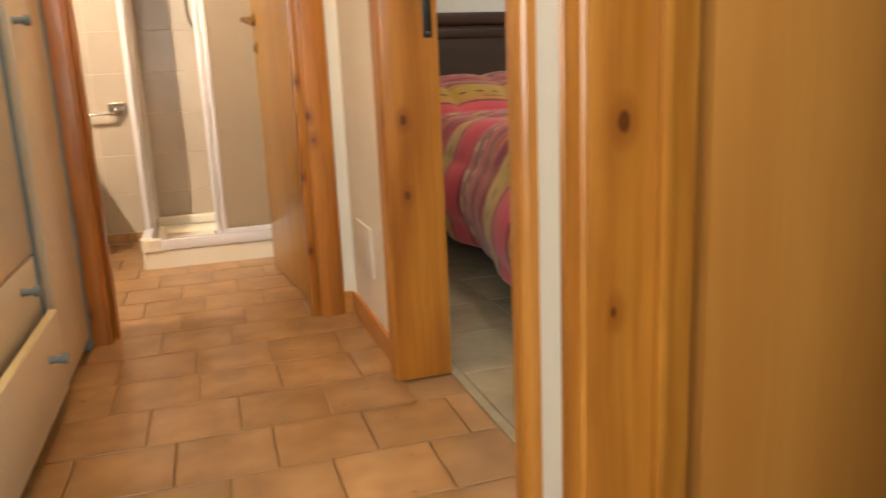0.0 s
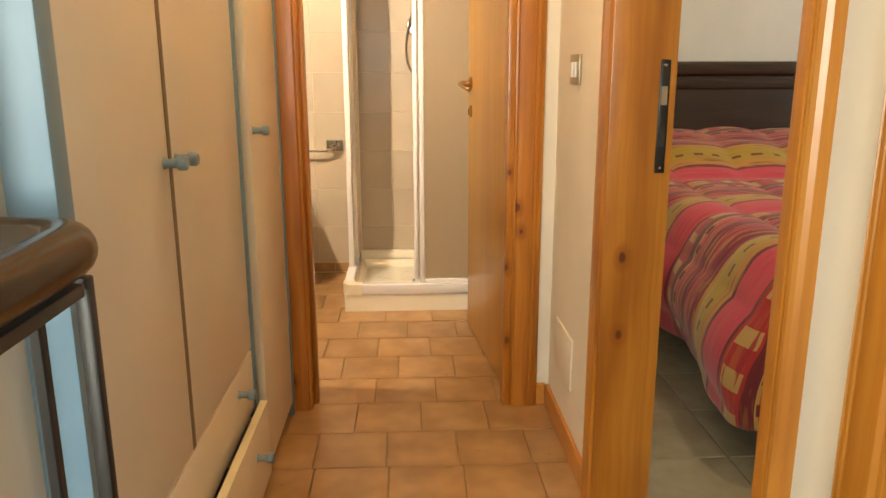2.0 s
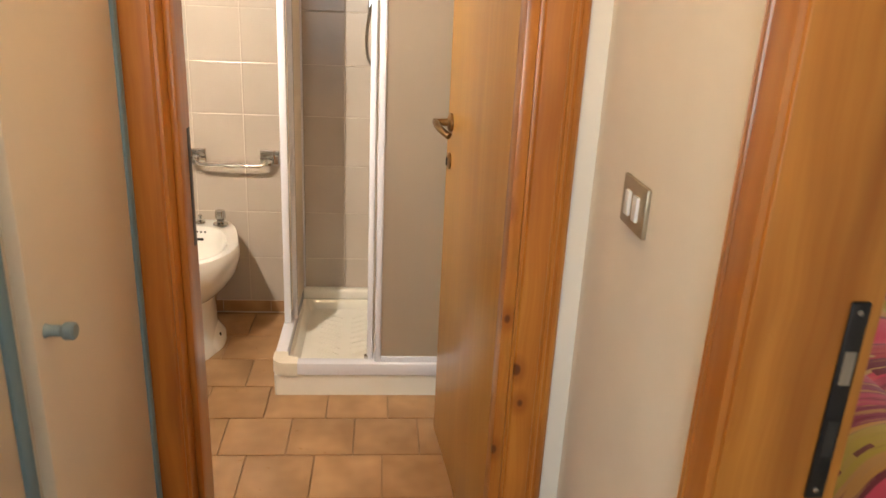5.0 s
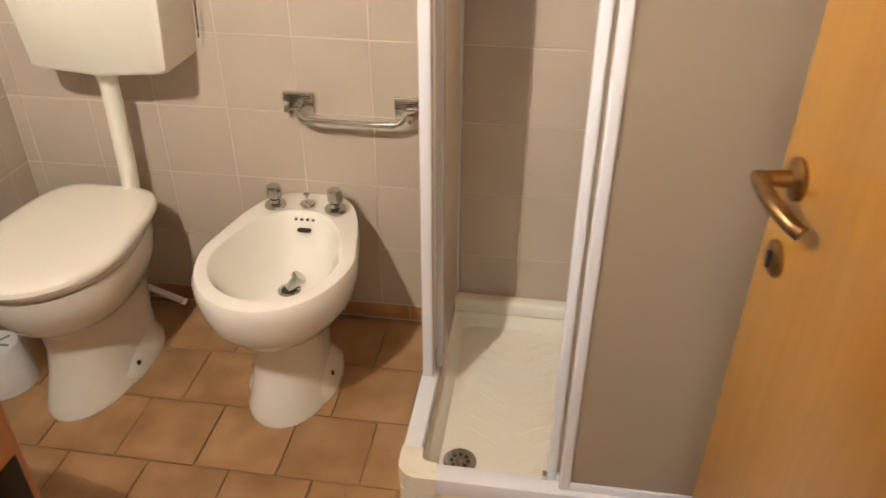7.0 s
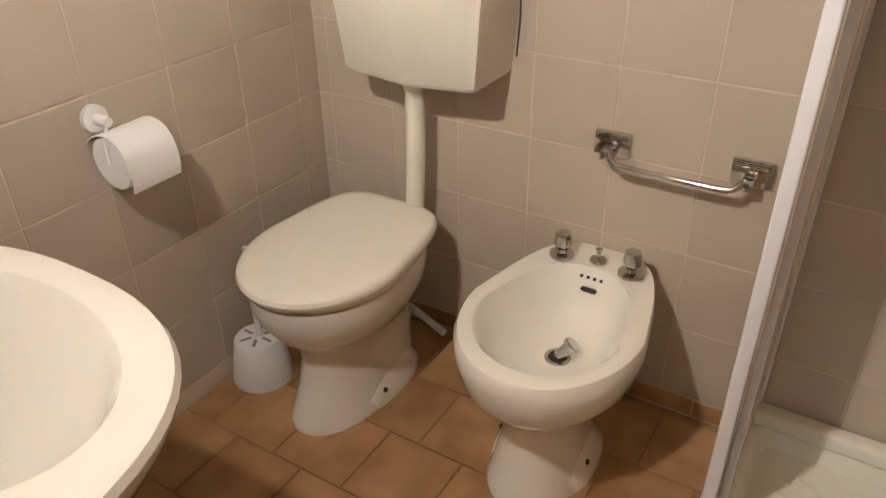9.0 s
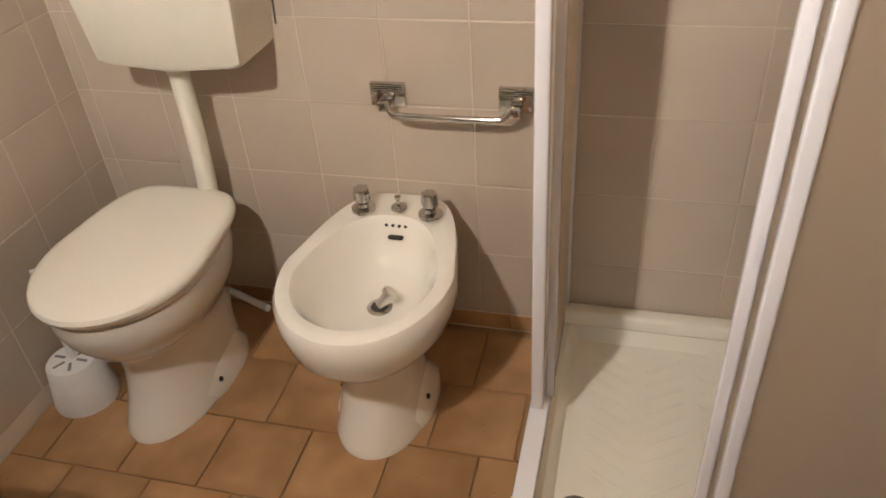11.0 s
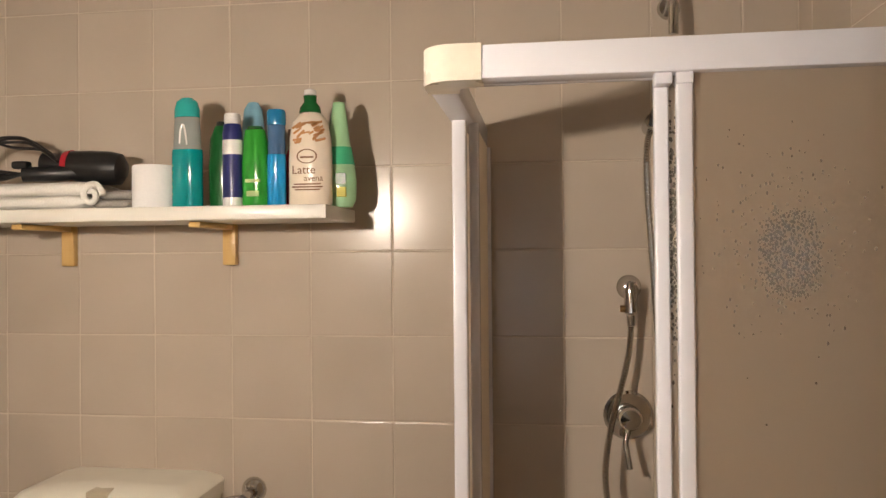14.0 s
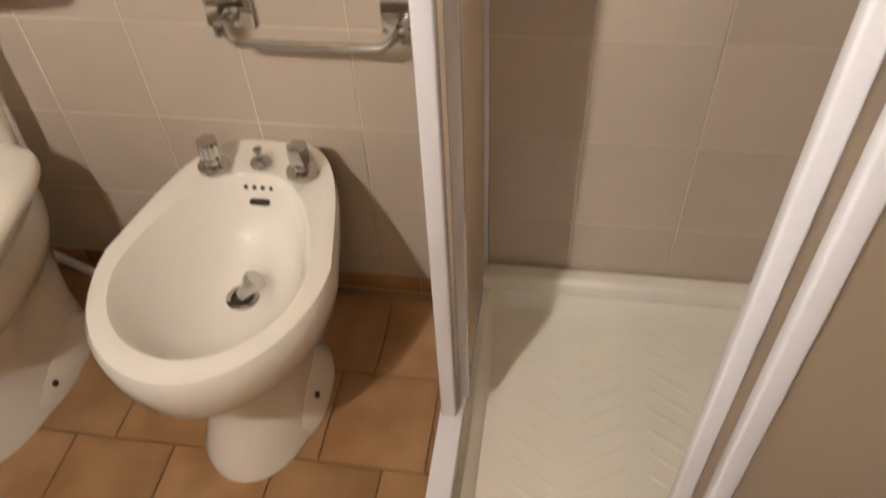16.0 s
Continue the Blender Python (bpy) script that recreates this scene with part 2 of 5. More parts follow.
# Quilted cover: woven bands across the bed, with dashes and squares along them
k = Mat("striped_quilt", (0.5, 0.2, 0.2), 0.85)
k.b.inputs["Sheen Weight"].default_value = 0.25
uv = k.node("UVMap").outputs[0]
s = k.node("SeparateXYZ", {0: uv})
u, w = s.outputs[0], s.outputs[1]
warp = k.math("MULTIPLY", k.math("SUBTRACT", k.noise(k.node("CombineXYZ", {0: u, 1: w}).outputs[0], 1.3, 2), 0.5), 0.03)
band = k.math("FRACT", k.math("MULTIPLY", k.math("SUBTRACT", k.math("ADD", w, warp), 2.08), 1.0 / 0.62))
PINK, RED, WINE, OLIVE, GOLD, ROSE, MAUVE = (0.60, 0.050, 0.088), (0.44, 0.025, 0.030), (0.16, 0.015, 0.022), (0.42, 0.27, 0.020), (0.52, 0.23, 0.040), (0.44, 0.060, 0.085), (0.25, 0.035, 0.060)
TAN = (0.52, 0.33, 0.11)
base = k.ramp(band, [(0.0, WINE), (0.015, RED), (0.15, WINE), (0.17, PINK), (0.36, WINE), (0.39, GOLD), (0.45, OLIVE), (0.60, GOLD), (0.63, MAUVE), (0.70, ROSE), (0.76, MAUVE), (0.83, ROSE), (0.89, PINK), (0.93, TAN), (0.95, WINE)], "CONSTANT")
streak = k.noise(k.node("CombineXYZ", {0: k.math("MULTIPLY", u, 5.0), 1: k.math("MULTIPLY", w, 85.0)}).outputs[0], 1.0, 3, 0.6)
mottle = k.ramp(band, [(0.0, (0.4, 0.4, 0.4)), (0.17, (0.2, 0.2, 0.2)), (0.36, (0.9, 0.9, 0.9)), (0.45, (0.42, 0.42, 0.42)), (0.60, (1, 1, 1)), (0.93, (0.4, 0.4, 0.4))], "CONSTANT")
base = k.mix(k.math("MULTIPLY", mottle, k.ramp(streak, [(0.53, (0, 0, 0)), (0.59, (0.8, 0.8, 0.8))])), base, (0.46, 0.22, 0.06))
base = k.mix(k.math("MULTIPLY", mottle, k.ramp(streak, [(0.36, (0.85, 0.85, 0.85)), (0.44, (0, 0, 0))])), base, WINE)


def in_range(k, value, lo, hi):
    return k.math("MULTIPLY", k.math("GREATER_THAN", value, lo), k.math("LESS_THAN", value, hi))


jit = k.math("ADD", u, k.math("MULTIPLY", k.noise(k.node("CombineXYZ", {0: k.math("MULTIPLY", u, 9.0), 1: w}).outputs[0], 1.0, 1), 0.10))
sq = in_range(k, k.math("FRACT", k.math("MULTIPLY", jit, 1 / 0.125)), 0.0, 0.46)
frayed = k.ramp(streak, [(0.36, (0.1, 0.1, 0.1)), (0.42, (0.9, 0.9, 0.9))])
base = k.mix(k.math("MULTIPLY", frayed, k.math("MULTIPLY", sq, in_range(k, band, 0.03, 0.135))), base, TAN)
dash = in_range(k, k.math("FRACT", k.math("MULTIPLY", jit, 1 / 0.095)), 0.0, 0.42)
base = k.mix(k.math("MULTIPLY", dash, in_range(k, band, 0.488, 0.512)), base, (0.16, 0.030, 0.016))
base = k.mix(k.math("MULTIPLY", dash, in_range(k, band, 0.905, 0.945)), base, WINE)
weave = k.noise(k.coords(), 500.0, 2)
k.to("Base Color", base).bump(weave, 0.3, 0.002)
M_QUILT = k.m

# ---- building helpers ----


def root(name, loc, label, category, group="", kind=""):
    ob = new(name)
    ob.location = loc
    ob.empty_display_size = 0.05
    return tagged(ob, label, category, group, kind)


def finish(name, bm, mat, parent=None, label="", smooth=True, sharp=35):
    """Link a bmesh in world coordinates as one mesh object, under a thing or part."""
    base = Vector((0, 0, 0))
    p = parent
    while p is not None:
        base += p.location
        p = p.parent
    bmesh.ops.translate(bm, verts=bm.verts, vec=-base)
    bmesh.ops.recalc_face_normals(bm, faces=bm.faces)
    me = bpy.data.meshes.new(name)
    for e in bm.edges:
        e.smooth = len(e.link_faces) == 2 and e.calc_face_angle(0) < radians(sharp)
    for f in bm.faces:
        f.smooth = smooth
    bm.to_mesh(me)
    bm.free()
    me.materials.append(mat)
    ob = new(name, me)
    ob.parent = parent
    if label:
        ob["label"] = label
    return ob


def part(name, bm, mat, parent, label="", **kw):
    return finish(name, bm, mat, parent, label, **kw)


def box(x0, x1, y0, y1, z0, z1, bevel=0.0, seg=2, bm=None, m=None):
    own = bmesh.new()
    bmesh.ops.create_cube(own, size=1.0)
    bmesh.ops.scale(own, vec=(x1 - x0, y1 - y0, z1 - z0), verts=own.verts)
    bmesh.ops.translate(own, vec=((x0 + x1) / 2, (y0 + y1) / 2, (z0 + z1) / 2), verts=own.verts)
    if bevel:
        bmesh.ops.bevel(own, geom=list(own.edges), offset=bevel, segments=seg, affect="EDGES", profile=0.5)
    if m is not None:
        bmesh.ops.transform(own, matrix=m, verts=own.verts)
    return merge(bm, own)


def merge(bm, own):
    if bm is None:
        return own
    me = bpy.data.meshes.new("tmp")
    own.to_mesh(me)
    own.free()
    bm.from_mesh(me)
    bpy.data.meshes.remove(me)
    return bm


def loft(rings, cap=(True, True), closed=True, bm=None):
    """Faces between rings of equally many points."""
    own = bmesh.new()
    rows = [[own.verts.new(p) for p in r] for r in rings]
    n = len(rows[0])
    for a, b in zip(rows, rows[1:]):
        for i in range(n if closed else n - 1):
            own.faces.new((a[i], a[(i + 1) % n], b[(i + 1) % n], b[i]))
    if cap[0]:
        own.faces.new(rows[0][::-1])
    if cap[1]:
        own.faces.new(rows[-1])
    return merge(bm, own)


def lathe(profile, centre, n=24, sx=1.0, sy=1.0, m=None, bm=None):
    """Turn (radius, height) pairs about the vertical through centre."""
    rings = [[(r * sx * math.cos(2 * math.pi * i / n), r * sy * math.sin(2 * math.pi * i / n), z) for i in range(n)] for r, z in profile]
    own = loft(rings)
    if m is not None:
        bmesh.ops.transform(own, matrix=m, verts=own.verts)
    bmesh.ops.translate(own, vec=centre, verts=own.verts)
    return merge(bm, own)


def smooth_path(points, steps=8):
    """A Catmull-Rom line through the points."""
    p = [Vector(q) for q in points]
    p = [2 * p[0] - p[1]] + p + [2 * p[-1] - p[-2]]
    out = []
    for i in range(1, len(p) - 2):
        for j in range(steps):
            t = j / steps
            a, b, c, d = p[i - 1], p[i], p[i + 1], p[i + 2]
            out.append(0.5 * (2 * b + (c - a) * t + (2 * a - 5 * b + 4 * c - d) * t * t + (3 * b - a - 3 * c + d) * t ** 3))
    return out + [p[-2]]


def tube(points, r, n=12, ribs=0.0, bm=None):
    pts = [Vector(q) for q in points]
    rings, up = [], Vector((0.31, 0.17, 0.93)).normalized()
    for i, p in enumerate(pts):
        d = (pts[min(i + 1, len(pts) - 1)] - pts[max(i - 1, 0)]).normalized()
        side = d.cross(up)
        if side.length < 1e-4:
            side = d.orthogonal()
        side.normalize()
        up = side.cross(d).normalized()
        rr = r * (1 + (ribs if i % 2 else -ribs))
        rings.append([p + rr * (math.cos(2 * math.pi * a / n) * side + math.sin(2 * math.pi * a / n) * up) for a in range(n)])
    return loft(rings, bm=bm)


def egg(cx, w, y_front, y_back, z, n=48, taper=0.0, back=2.6, front=2.0, dip=0.0):
    """A ring of a pan: round towards the front (small y), squarer and narrower behind."""
    yc = y_front + 0.44 * (y_back - y_front)
    ring = []
    for i in range(n):
        a = 2 * math.pi * i / n
        c, s = math.cos(a), math.sin(a)
        e = back if s > 0 else front
        px = w * math.copysign(abs(c) ** (2 / e), c)
        py = math.copysign(abs(s) ** (2 / e), s)
        if s > 0:
            px *= 1 - taper * py
        y = yc + py * ((y_back - yc) if s > 0 else (yc - y_front))
        ring.append((cx + px, y, z - dip * (y_back - y)))
    return ring


def lettering(name, words, size, m, mat, parent):
    """Raised words in the built-in font, as a mesh."""
    cu = bpy.data.curves.new(name, "FONT")
    cu.body, cu.size, cu.extrude, cu.align_x = words, size, 0.0004, "CENTER"
    cu.resolution_u = 3
    tmp = new("tmp", cu)
    me = bpy.data.meshes.new_from_object(tmp.evaluated_get(bpy.context.evaluated_depsgraph_get()))
    bpy.data.objects.remove(tmp)
    bm = bmesh.new()
    bm.from_mesh(me)
    bpy.data.meshes.remove(me)
    bmesh.ops.transform(bm, matrix=m, verts=bm.verts)
    return finish(name, bm, mat, parent, smooth=False)


def structure(name, bm, mat, label, category, parent=None):
    return tagged(finish(name, bm, mat, parent, smooth=False), label, category, kind="structure")


# ---- the shell ----
HALL_X, END_Y, BACK_Y, LEFT_X, RIGHT_X, TOP = 0.548, 2.50, 4.21, -1.448, 0.526, 2.55
FLOOR_BACK = 4.205

slab = box(-2.0, HALL_X + 0.10, 0.90, BACK_Y + 0.12, -0.25, -0.006)
box(HALL_X + 0.1, 3.72, 0.90, BACK_Y + 0.12, -0.25, -0.0061, bm=slab)
floor_ob = structure("floor", slab, M_FGROUT, "terracotta tiled floor of hall and bathroom", "floor")
# Out of view: this lower floor and its step are assumed.
structure("floor_landing", box(-0.30, HALL_X + 0.12, -1.6, 0.90, -0.40, -0.17), M_FGROUT, "assumed stair landing, one step down and unseen", "floor")
structure("floor_side_room", box(HALL_X + 0.12, 2.6, -1.6, 0.850, -0.40, -0.171), M_FGROUT, "plain floor of the side room", "floor")
structure("floor_stairwell", box(-1.8, -0.26, -1.6, 1.07, -2.9, -2.8), M_FGROUT, "floor at the foot of the stairwell", "floor")

# bathroom walls
wall_back = structure("wall_back", box(LEFT_X - 0.1, 3.72, BACK_Y + 0.0014, BACK_Y + 0.12, -0.006, TOP), M_GROUT, "beige tiled bathroom wall with pale joints", "wall")
wall_left = structure("wall_left", box(LEFT_X - 0.1, LEFT_X - 0.0014, END_Y + 0.12, BACK_Y + 0.0014, -0.006, TOP), M_GROUT, "beige tiled side wall of the bathroom", "wall")
wall_right = structure("wall_right", box(RIGHT_X + 0.0014, RIGHT_X + 0.1, END_Y + 0.12, BACK_Y + 0.0014, -0.006, TOP), M_GROUT, "beige tiled wall beside the shower", "wall")

# wall between hall and bathroom, with its doorway
wb = box(LEFT_X - 0.1, -0.247, END_Y, END_Y + 0.12, -0.006, TOP)
box(0.436, HALL_X, END_Y, END_Y + 0.12, -0.006, TOP, bm=wb)
box(-0.247, 0.436, END_Y, END_Y + 0.12, 2.07, TOP, bm=wb)
structure("wall_hall_end", wb, M_PLASTER, "white plastered wall round the bathroom doorway", "wall")

# hall wall towards bedroom and side room, with two doorways
wr = box(HALL_X, HALL_X + 0.12, 1.850, END_Y + 0.12, -0.006, TOP)
box(HALL_X, HALL_X + 0.12, 0.828, 1.028, -0.40, TOP, bm=wr)
box(HALL_X, HALL_X + 0.12, -1.6, 0.092, -0.40, TOP, bm=wr)
box(HALL_X, HALL_X + 0.12, 1.028, 1.850, 2.07, TOP, bm=wr)
box(HALL_X, HALL_X + 0.12, 0.092, 0.828, 1.93, TOP, bm=wr)
structure("wall_hall_right", wr, M_PLASTER, "white plastered hall wall with two doorways", "wall")
structure("wall_hall_left", box(-1.8, -0.935, 1.07, END_Y, -0.006, TOP), M_PLASTER, "plain wall behind the wardrobe", "wall")
structure("wall_stair_side", box(-1.8, -0.366, 0.97, 1.07, -2.8, TOP), M_PLASTER, "white wall beside the stairwell", "wall")
structure("wall_stair_left", box(-1.9, -1.8, -1.6, 1.07, -2.8, TOP), M_PLASTER, "white wall of the stairwell", "wall")
ws = box(-1.8, -1.3, -1.7, -1.6, -2.8, TOP)
box(-0.2, 2.6, -1.7, -1.6, -2.8, TOP, bm=ws)
box(-1.3, -0.2, -1.7, -1.6, -2.8, 0.5, bm=ws)
box(-1.3, -0.2, -1.7, -1.6, 1.9, TOP, bm=ws)
structure("wall_stair_window", ws, M_PLASTER, "white wall with the stair window", "wall")
structure("wall_side_room", box(HALL_X + 0.12, 3.72, 0.850, 0.950, -0.40, TOP), M_PLASTER, "partition between bedroom and side room", "wall")
structure("wall_side_room_end", box(2.6, 2.7, -1.7, 0.850, -0.40, TOP), M_PLASTER, "end wall of the side room", "wall")
wx = box(3.6, 3.72, 0.950, 2.4, -0.006, TOP)
box(3.6, 3.72, 3.6, BACK_Y, -0.006, TOP, bm=wx)
box(3.6, 3.72, 2.4, 3.6, -0.006, 0.9, bm=wx)
box(3.6, 3.72, 2.4, 3.6, 2.2, TOP, bm=wx)
structure("wall_bedroom_window", wx, M_BEDWALL, "pale bedroom wall with the window", "wall")
structure("wall_bedroom_head", box(RIGHT_X + 0.1, 3.6, BACK_Y - 0.06, BACK_Y + 0.0014, -0.006, TOP), M_BEDWALL, "pale bluish bedroom wall behind the bed", "wall")
structure("ceiling", box(-1.9, 3.72, -1.7, BACK_Y + 0.12, TOP, TOP + 0.1), M_CEILING, "plain white ceiling", "ceiling")


def casement(name, axis, at, lo, hi, z0, z1, label):
    w = tagged(root(name, (at, (lo + hi) / 2, z0) if axis == "x" else ((lo + hi) / 2, at, z0), label, "window"), kind="structure")

    def bar(nm, a0, a1, b0, b1, t, mat):
        bm = box(at - t, at + t, a0, a1, b0, b1) if axis == "x" else box(a0, a1, at - t, at + t, b0, b1)
        return part(nm, bm, mat, w)
    for a0, a1, b0, b1 in ((lo, lo + 0.06, z0, z1), (hi - 0.06, hi, z0, z1), (lo + 0.06, hi - 0.06, z0, z0 + 0.06), (lo + 0.06, hi - 0.06, z1 - 0.06, z1)):
        bar("window_frame", a0, a1, b0, b1, 0.025, M_FRAME)
    pane = bar("pane", lo + 0.06, hi - 0.06, z0 + 0.06, z1 - 0.06, 0.003, M_GLASS)
    pane.visible_shadow = False


casement("window_1", "x", 3.66, 2.4, 3.6, 0.9, 2.2, "wooden bedroom window letting in daylight")
casement("window_2", "y", -1.65, -1.3, -0.2, 0.5, 1.9, "wooden stair window letting in daylight")

# ---- door frames: moulded architraves, jamb boards and stops ----


def architrave(parent, face, lo, hi, z0, z1, proud, axis, flip):
    """A moulded upright: flat board with two grooves near its outer edge. face: the wall plane; it stands proud of it."""
    w = hi - lo
    prof = [(0, 0), (0, 0.72), (0.05, 0.92), (0.30, 1.0), (0.58, 1.0), (0.60, 0.80), (0.64, 0.80), (0.67, 0.98), (0.74, 0.98), (0.76, 0.80), (0.80, 0.80), (0.83, 0.95), (0.93, 0.80), (1.0, 0.55), (1.0, 0)]
    rings = []
    for z in (z0, z1):
        ring = []
        for a, d in prof:
            p = hi - a * w if flip else lo + a * w
            q = face - proud * d
            ring.append((q, p, z) if axis == "x" else (p, q, z))
        rings.append(ring)
    return part("architrave", loft(rings), M_FRAME, parent, sharp=20)


f1 = root("door_frame_bathroom", (0.07, END_Y, 0), "orange varnished pine frame of the bathroom doorway", "door frame", kind="structure")
architrave(f1, END_Y, -0.326, -0.236, 0, 2.10, 0.022, "y", True)
architrave(f1, END_Y, 0.424, 0.506, 0, 2.10, 0.022, "y", False)
part("head_board", box(-0.326, 0.506, END_Y - 0.022, END_Y, 2.10, 2.17, 0.004), M_FRAME, f1)
part("jamb", box(-0.247, -0.229, END_Y - 0.012, END_Y + 0.168, 0, 2.10, 0.002), M_FRAME, f1)
part("jamb", box(0.418, 0.436, END_Y - 0.012, END_Y + 0.125, 0, 2.10, 0.002), M_FRAME, f1)
part("inner_casing", box(-0.315, -0.2475, END_Y + 0.121, END_Y + 0.160, 0, 2.10, 0.004), M_FRAME, f1)
part("lintel_board", box(-0.229, 0.418, END_Y - 0.01, END_Y + 0.124, 2.05, 2.068, 0.002), M_FRAME, f1)
part("door_stop", box(-0.229, -0.215, END_Y + 0.03, END_Y + 0.068, 0, 2.05, 0.003), M_FRAME, f1)
part("door_stop", box(0.394, 0.418, END_Y - 0.010, END_Y + 0.052, 0, 2.05, 0.003), M_FRAME, f1)
part("strike_plate", box(-0.2295, -0.2284, END_Y + 0.140, END_Y + 0.162, 0.862, 1.106, 0.001), M_BLACK, f1, "dark metal strike plate")

f2 = root("door_frame_bedroom", (HALL_X, 1.43, 0), "orange varnished pine frame of the bedroom doorway", "door frame", kind="structure")
architrave(f2, HALL_X, 1.839, 1.917, 0, 2.10, 0.026, "x", False)
architrave(f2, HALL_X, 0.990, 1.040, 0, 2.10, 0.026, "x", True)
part("head_board", box(HALL_X - 0.026, HALL_X, 0.960, 1.917, 2.10, 2.17, 0.004), M_FRAME, f2)
part("jamb", box(HALL_X - 0.018, HALL_X + 0.125, 1.832, 1.850, 0, 2.10, 0.002), M_FRAME, f2)
part("jamb", box(HALL_X - 0.018, HALL_X + 0.125, 1.028, 1.046, 0, 2.10, 0.002), M_FRAME, f2)
part("lintel_board", box(HALL_X - 0.016, HALL_X + 0.124, 1.046, 1.832, 2.05, 2.068, 0.002), M_FRAME, f2)
part("door_stop", box(HALL_X + 0.035, HALL_X + 0.072, 1.046, 1.059, 0, 2.05, 0.003), M_FRAME, f2)
sp = part("strike_plate", box(0.636, 0.658, 1.828, 1.8325, 0.862, 1.106, 0.003), M_BLACK, f2, "black metal strike plate")
part("latch_opening", box(0.640, 0.653, 1.8265, 1.829, 1.01, 1.05), M_CHROME, sp)
part("bolt_opening", box(0.640, 0.653, 1.8265, 1.829, 0.92, 0.965), M_HOLE_SHADE_BOLT, sp)
for z in (0.874, 1.094):
    part("screw", lathe([(0.0, 0), (0.004, 0.0003), (0.003, 0.0015), (0, 0.002)], (0.647, 1.829, z), 10, m=pose(0, 0, 0, 90)), M_CHROME, sp)

f3 = root("door_frame_side_room", (HALL_X, 0.46, -0.17), "orange varnished pine frame of the side-room doorway", "door frame", kind="structure")
architrave(f3, HALL_X, 0.817, 0.884, -0.17, 1.96, 0.026, "x", False)
architrave(f3, HALL_X, 0.030, 0.099, -0.17, 1.96, 0.026, "x", True)
part("head_board", box(HALL_X - 0.026, HALL_X, 0.03, 0.884, 1.96, 2.03, 0.004), M_FRAME, f3)
part("jamb", box(HALL_X - 0.018, HALL_X + 0.125, 0.810, 0.828, -0.17, 1.95, 0.002), M_FRAME, f3)
part("jamb", box(HALL_X - 0.018, HALL_X + 0.125, 0.092, 0.110, -0.17, 1.95, 0.002), M_FRAME, f3)
part("door_stop", box(HALL_X + 0.07, HALL_X + 0.085, 0.795, 0.810, -0.17, 1.92, 0.003), M_FRAME, f3)

# skirting boards
structure("baseboard", box(HALL_X - 0.012, HALL_X, 1.917, END_Y - 0.012, 0, 0.075, 0.003), M_SKIRT, "pine skirting board of the hall", "baseboard")
structure("baseboard", box(0.506, HALL_X - 0.012, END_Y - 0.012, END_Y, 0, 0.075, 0.003), M_SKIRT, "short pine skirting beside the bathroom frame", "baseboard")
structure("baseboard", box(RIGHT_X + 0.1, 3.6, BACK_Y - 0.072, BACK_Y - 0.06, 0, 0.075, 0.003), M_SKIRT, "pine skirting board of the bedroom", "baseboard")


# ---- doors ----
def door_leaf(name, hinge, turn, width, z0, z1, label, lever=True, veneer=M_DOOR):
    """A flush veneered leaf that runs from its hinge along local +x; its visible face is local -y."""
    d = root(name, hinge, label, "door", kind="structure")
    m = Matrix.Translation(hinge) @ pose(0, 0, 0, 0, 0, turn)

    def put(bm):
        bmesh.ops.transform(bm, matrix=m, verts=bm.verts)
        return bm
    zz0, zz1 = z0 - hinge[2], z1 - hinge[2]
    part("leaf", put(box(0, width, 0, 0.040, zz0, zz1, 0.003)), veneer, d)
    if lever:
        h = 1.03 - hinge[2]
        x = width - 0.052
        for side, yy in ((-1, 0.0), (1, 0.040)):
            rot = pose(0, 0, 0, 90 if side < 0 else -90)
            handle = part("handle", put(lathe([(0, 0), (0.026, 0), (0.026, 0.006), (0.020, 0.010), (0.011, 0.012), (0.0095, 0.040), (0.0095, 0.052), (0, 0.052)], (x, yy, h), 24, m=rot)), M_BRONZE, d, "aged bronze lever handle")
            y2 = yy + side * 0.045
            part("lever", put(tube(smooth_path([(x + 0.004, y2, h), (x - 0.022, y2 + side * 0.002, h - 0.002), (x - 0.052, y2 - side * 0.002, h - 0.008), (x - 0.076, y2 - side * 0.012, h - 0.016), (x - 0.088, y2 - side * 0.022, h - 0.022)], 5), 0.0098, 12)), M_BRONZE, handle)
            key = part("keyhole_plate", put(lathe([(0, 0), (0.024, 0), (0.024, 0.004), (0.018, 0.008), (0, 0.008)], (x, yy, h - 0.110), 24, m=rot)), M_BRONZE, d, "round bronze keyhole plate")
            part("keyhole", put(box(x - 0.003, x + 0.003, yy + side * 0.0095 - 0.002, yy + side * 0.0095 + 0.002, h - 0.122, h - 0.10)), M_HOLE_SHADE_BOLT, key)
        part("lock_plate", put(box(width - 0.001, width + 0.0015, 0.010, 0.030, h - 0.17, h + 0.06)), M_BRONZE, d)
    for z in (zz0 + 0.22, zz1 - 0.25):
        part("hinge", put(lathe([(0, 0), (0.007, 0), (0.007, 0.08), (0, 0.08)], (-0.004, -0.004, z), 12)), M_BRONZE, d)
    return d


door_leaf("door_1", (0.450, 2.630, 0), 96.0, 0.668, 0.008, 2.045, "honey veneered bathroom door standing open")
door_leaf("door_2", (0.690, 0.802, -0.17), 0.6, 0.72, -0.162, 1.90, "amber veneered side-room door standing open", False, M_DOOR_2)

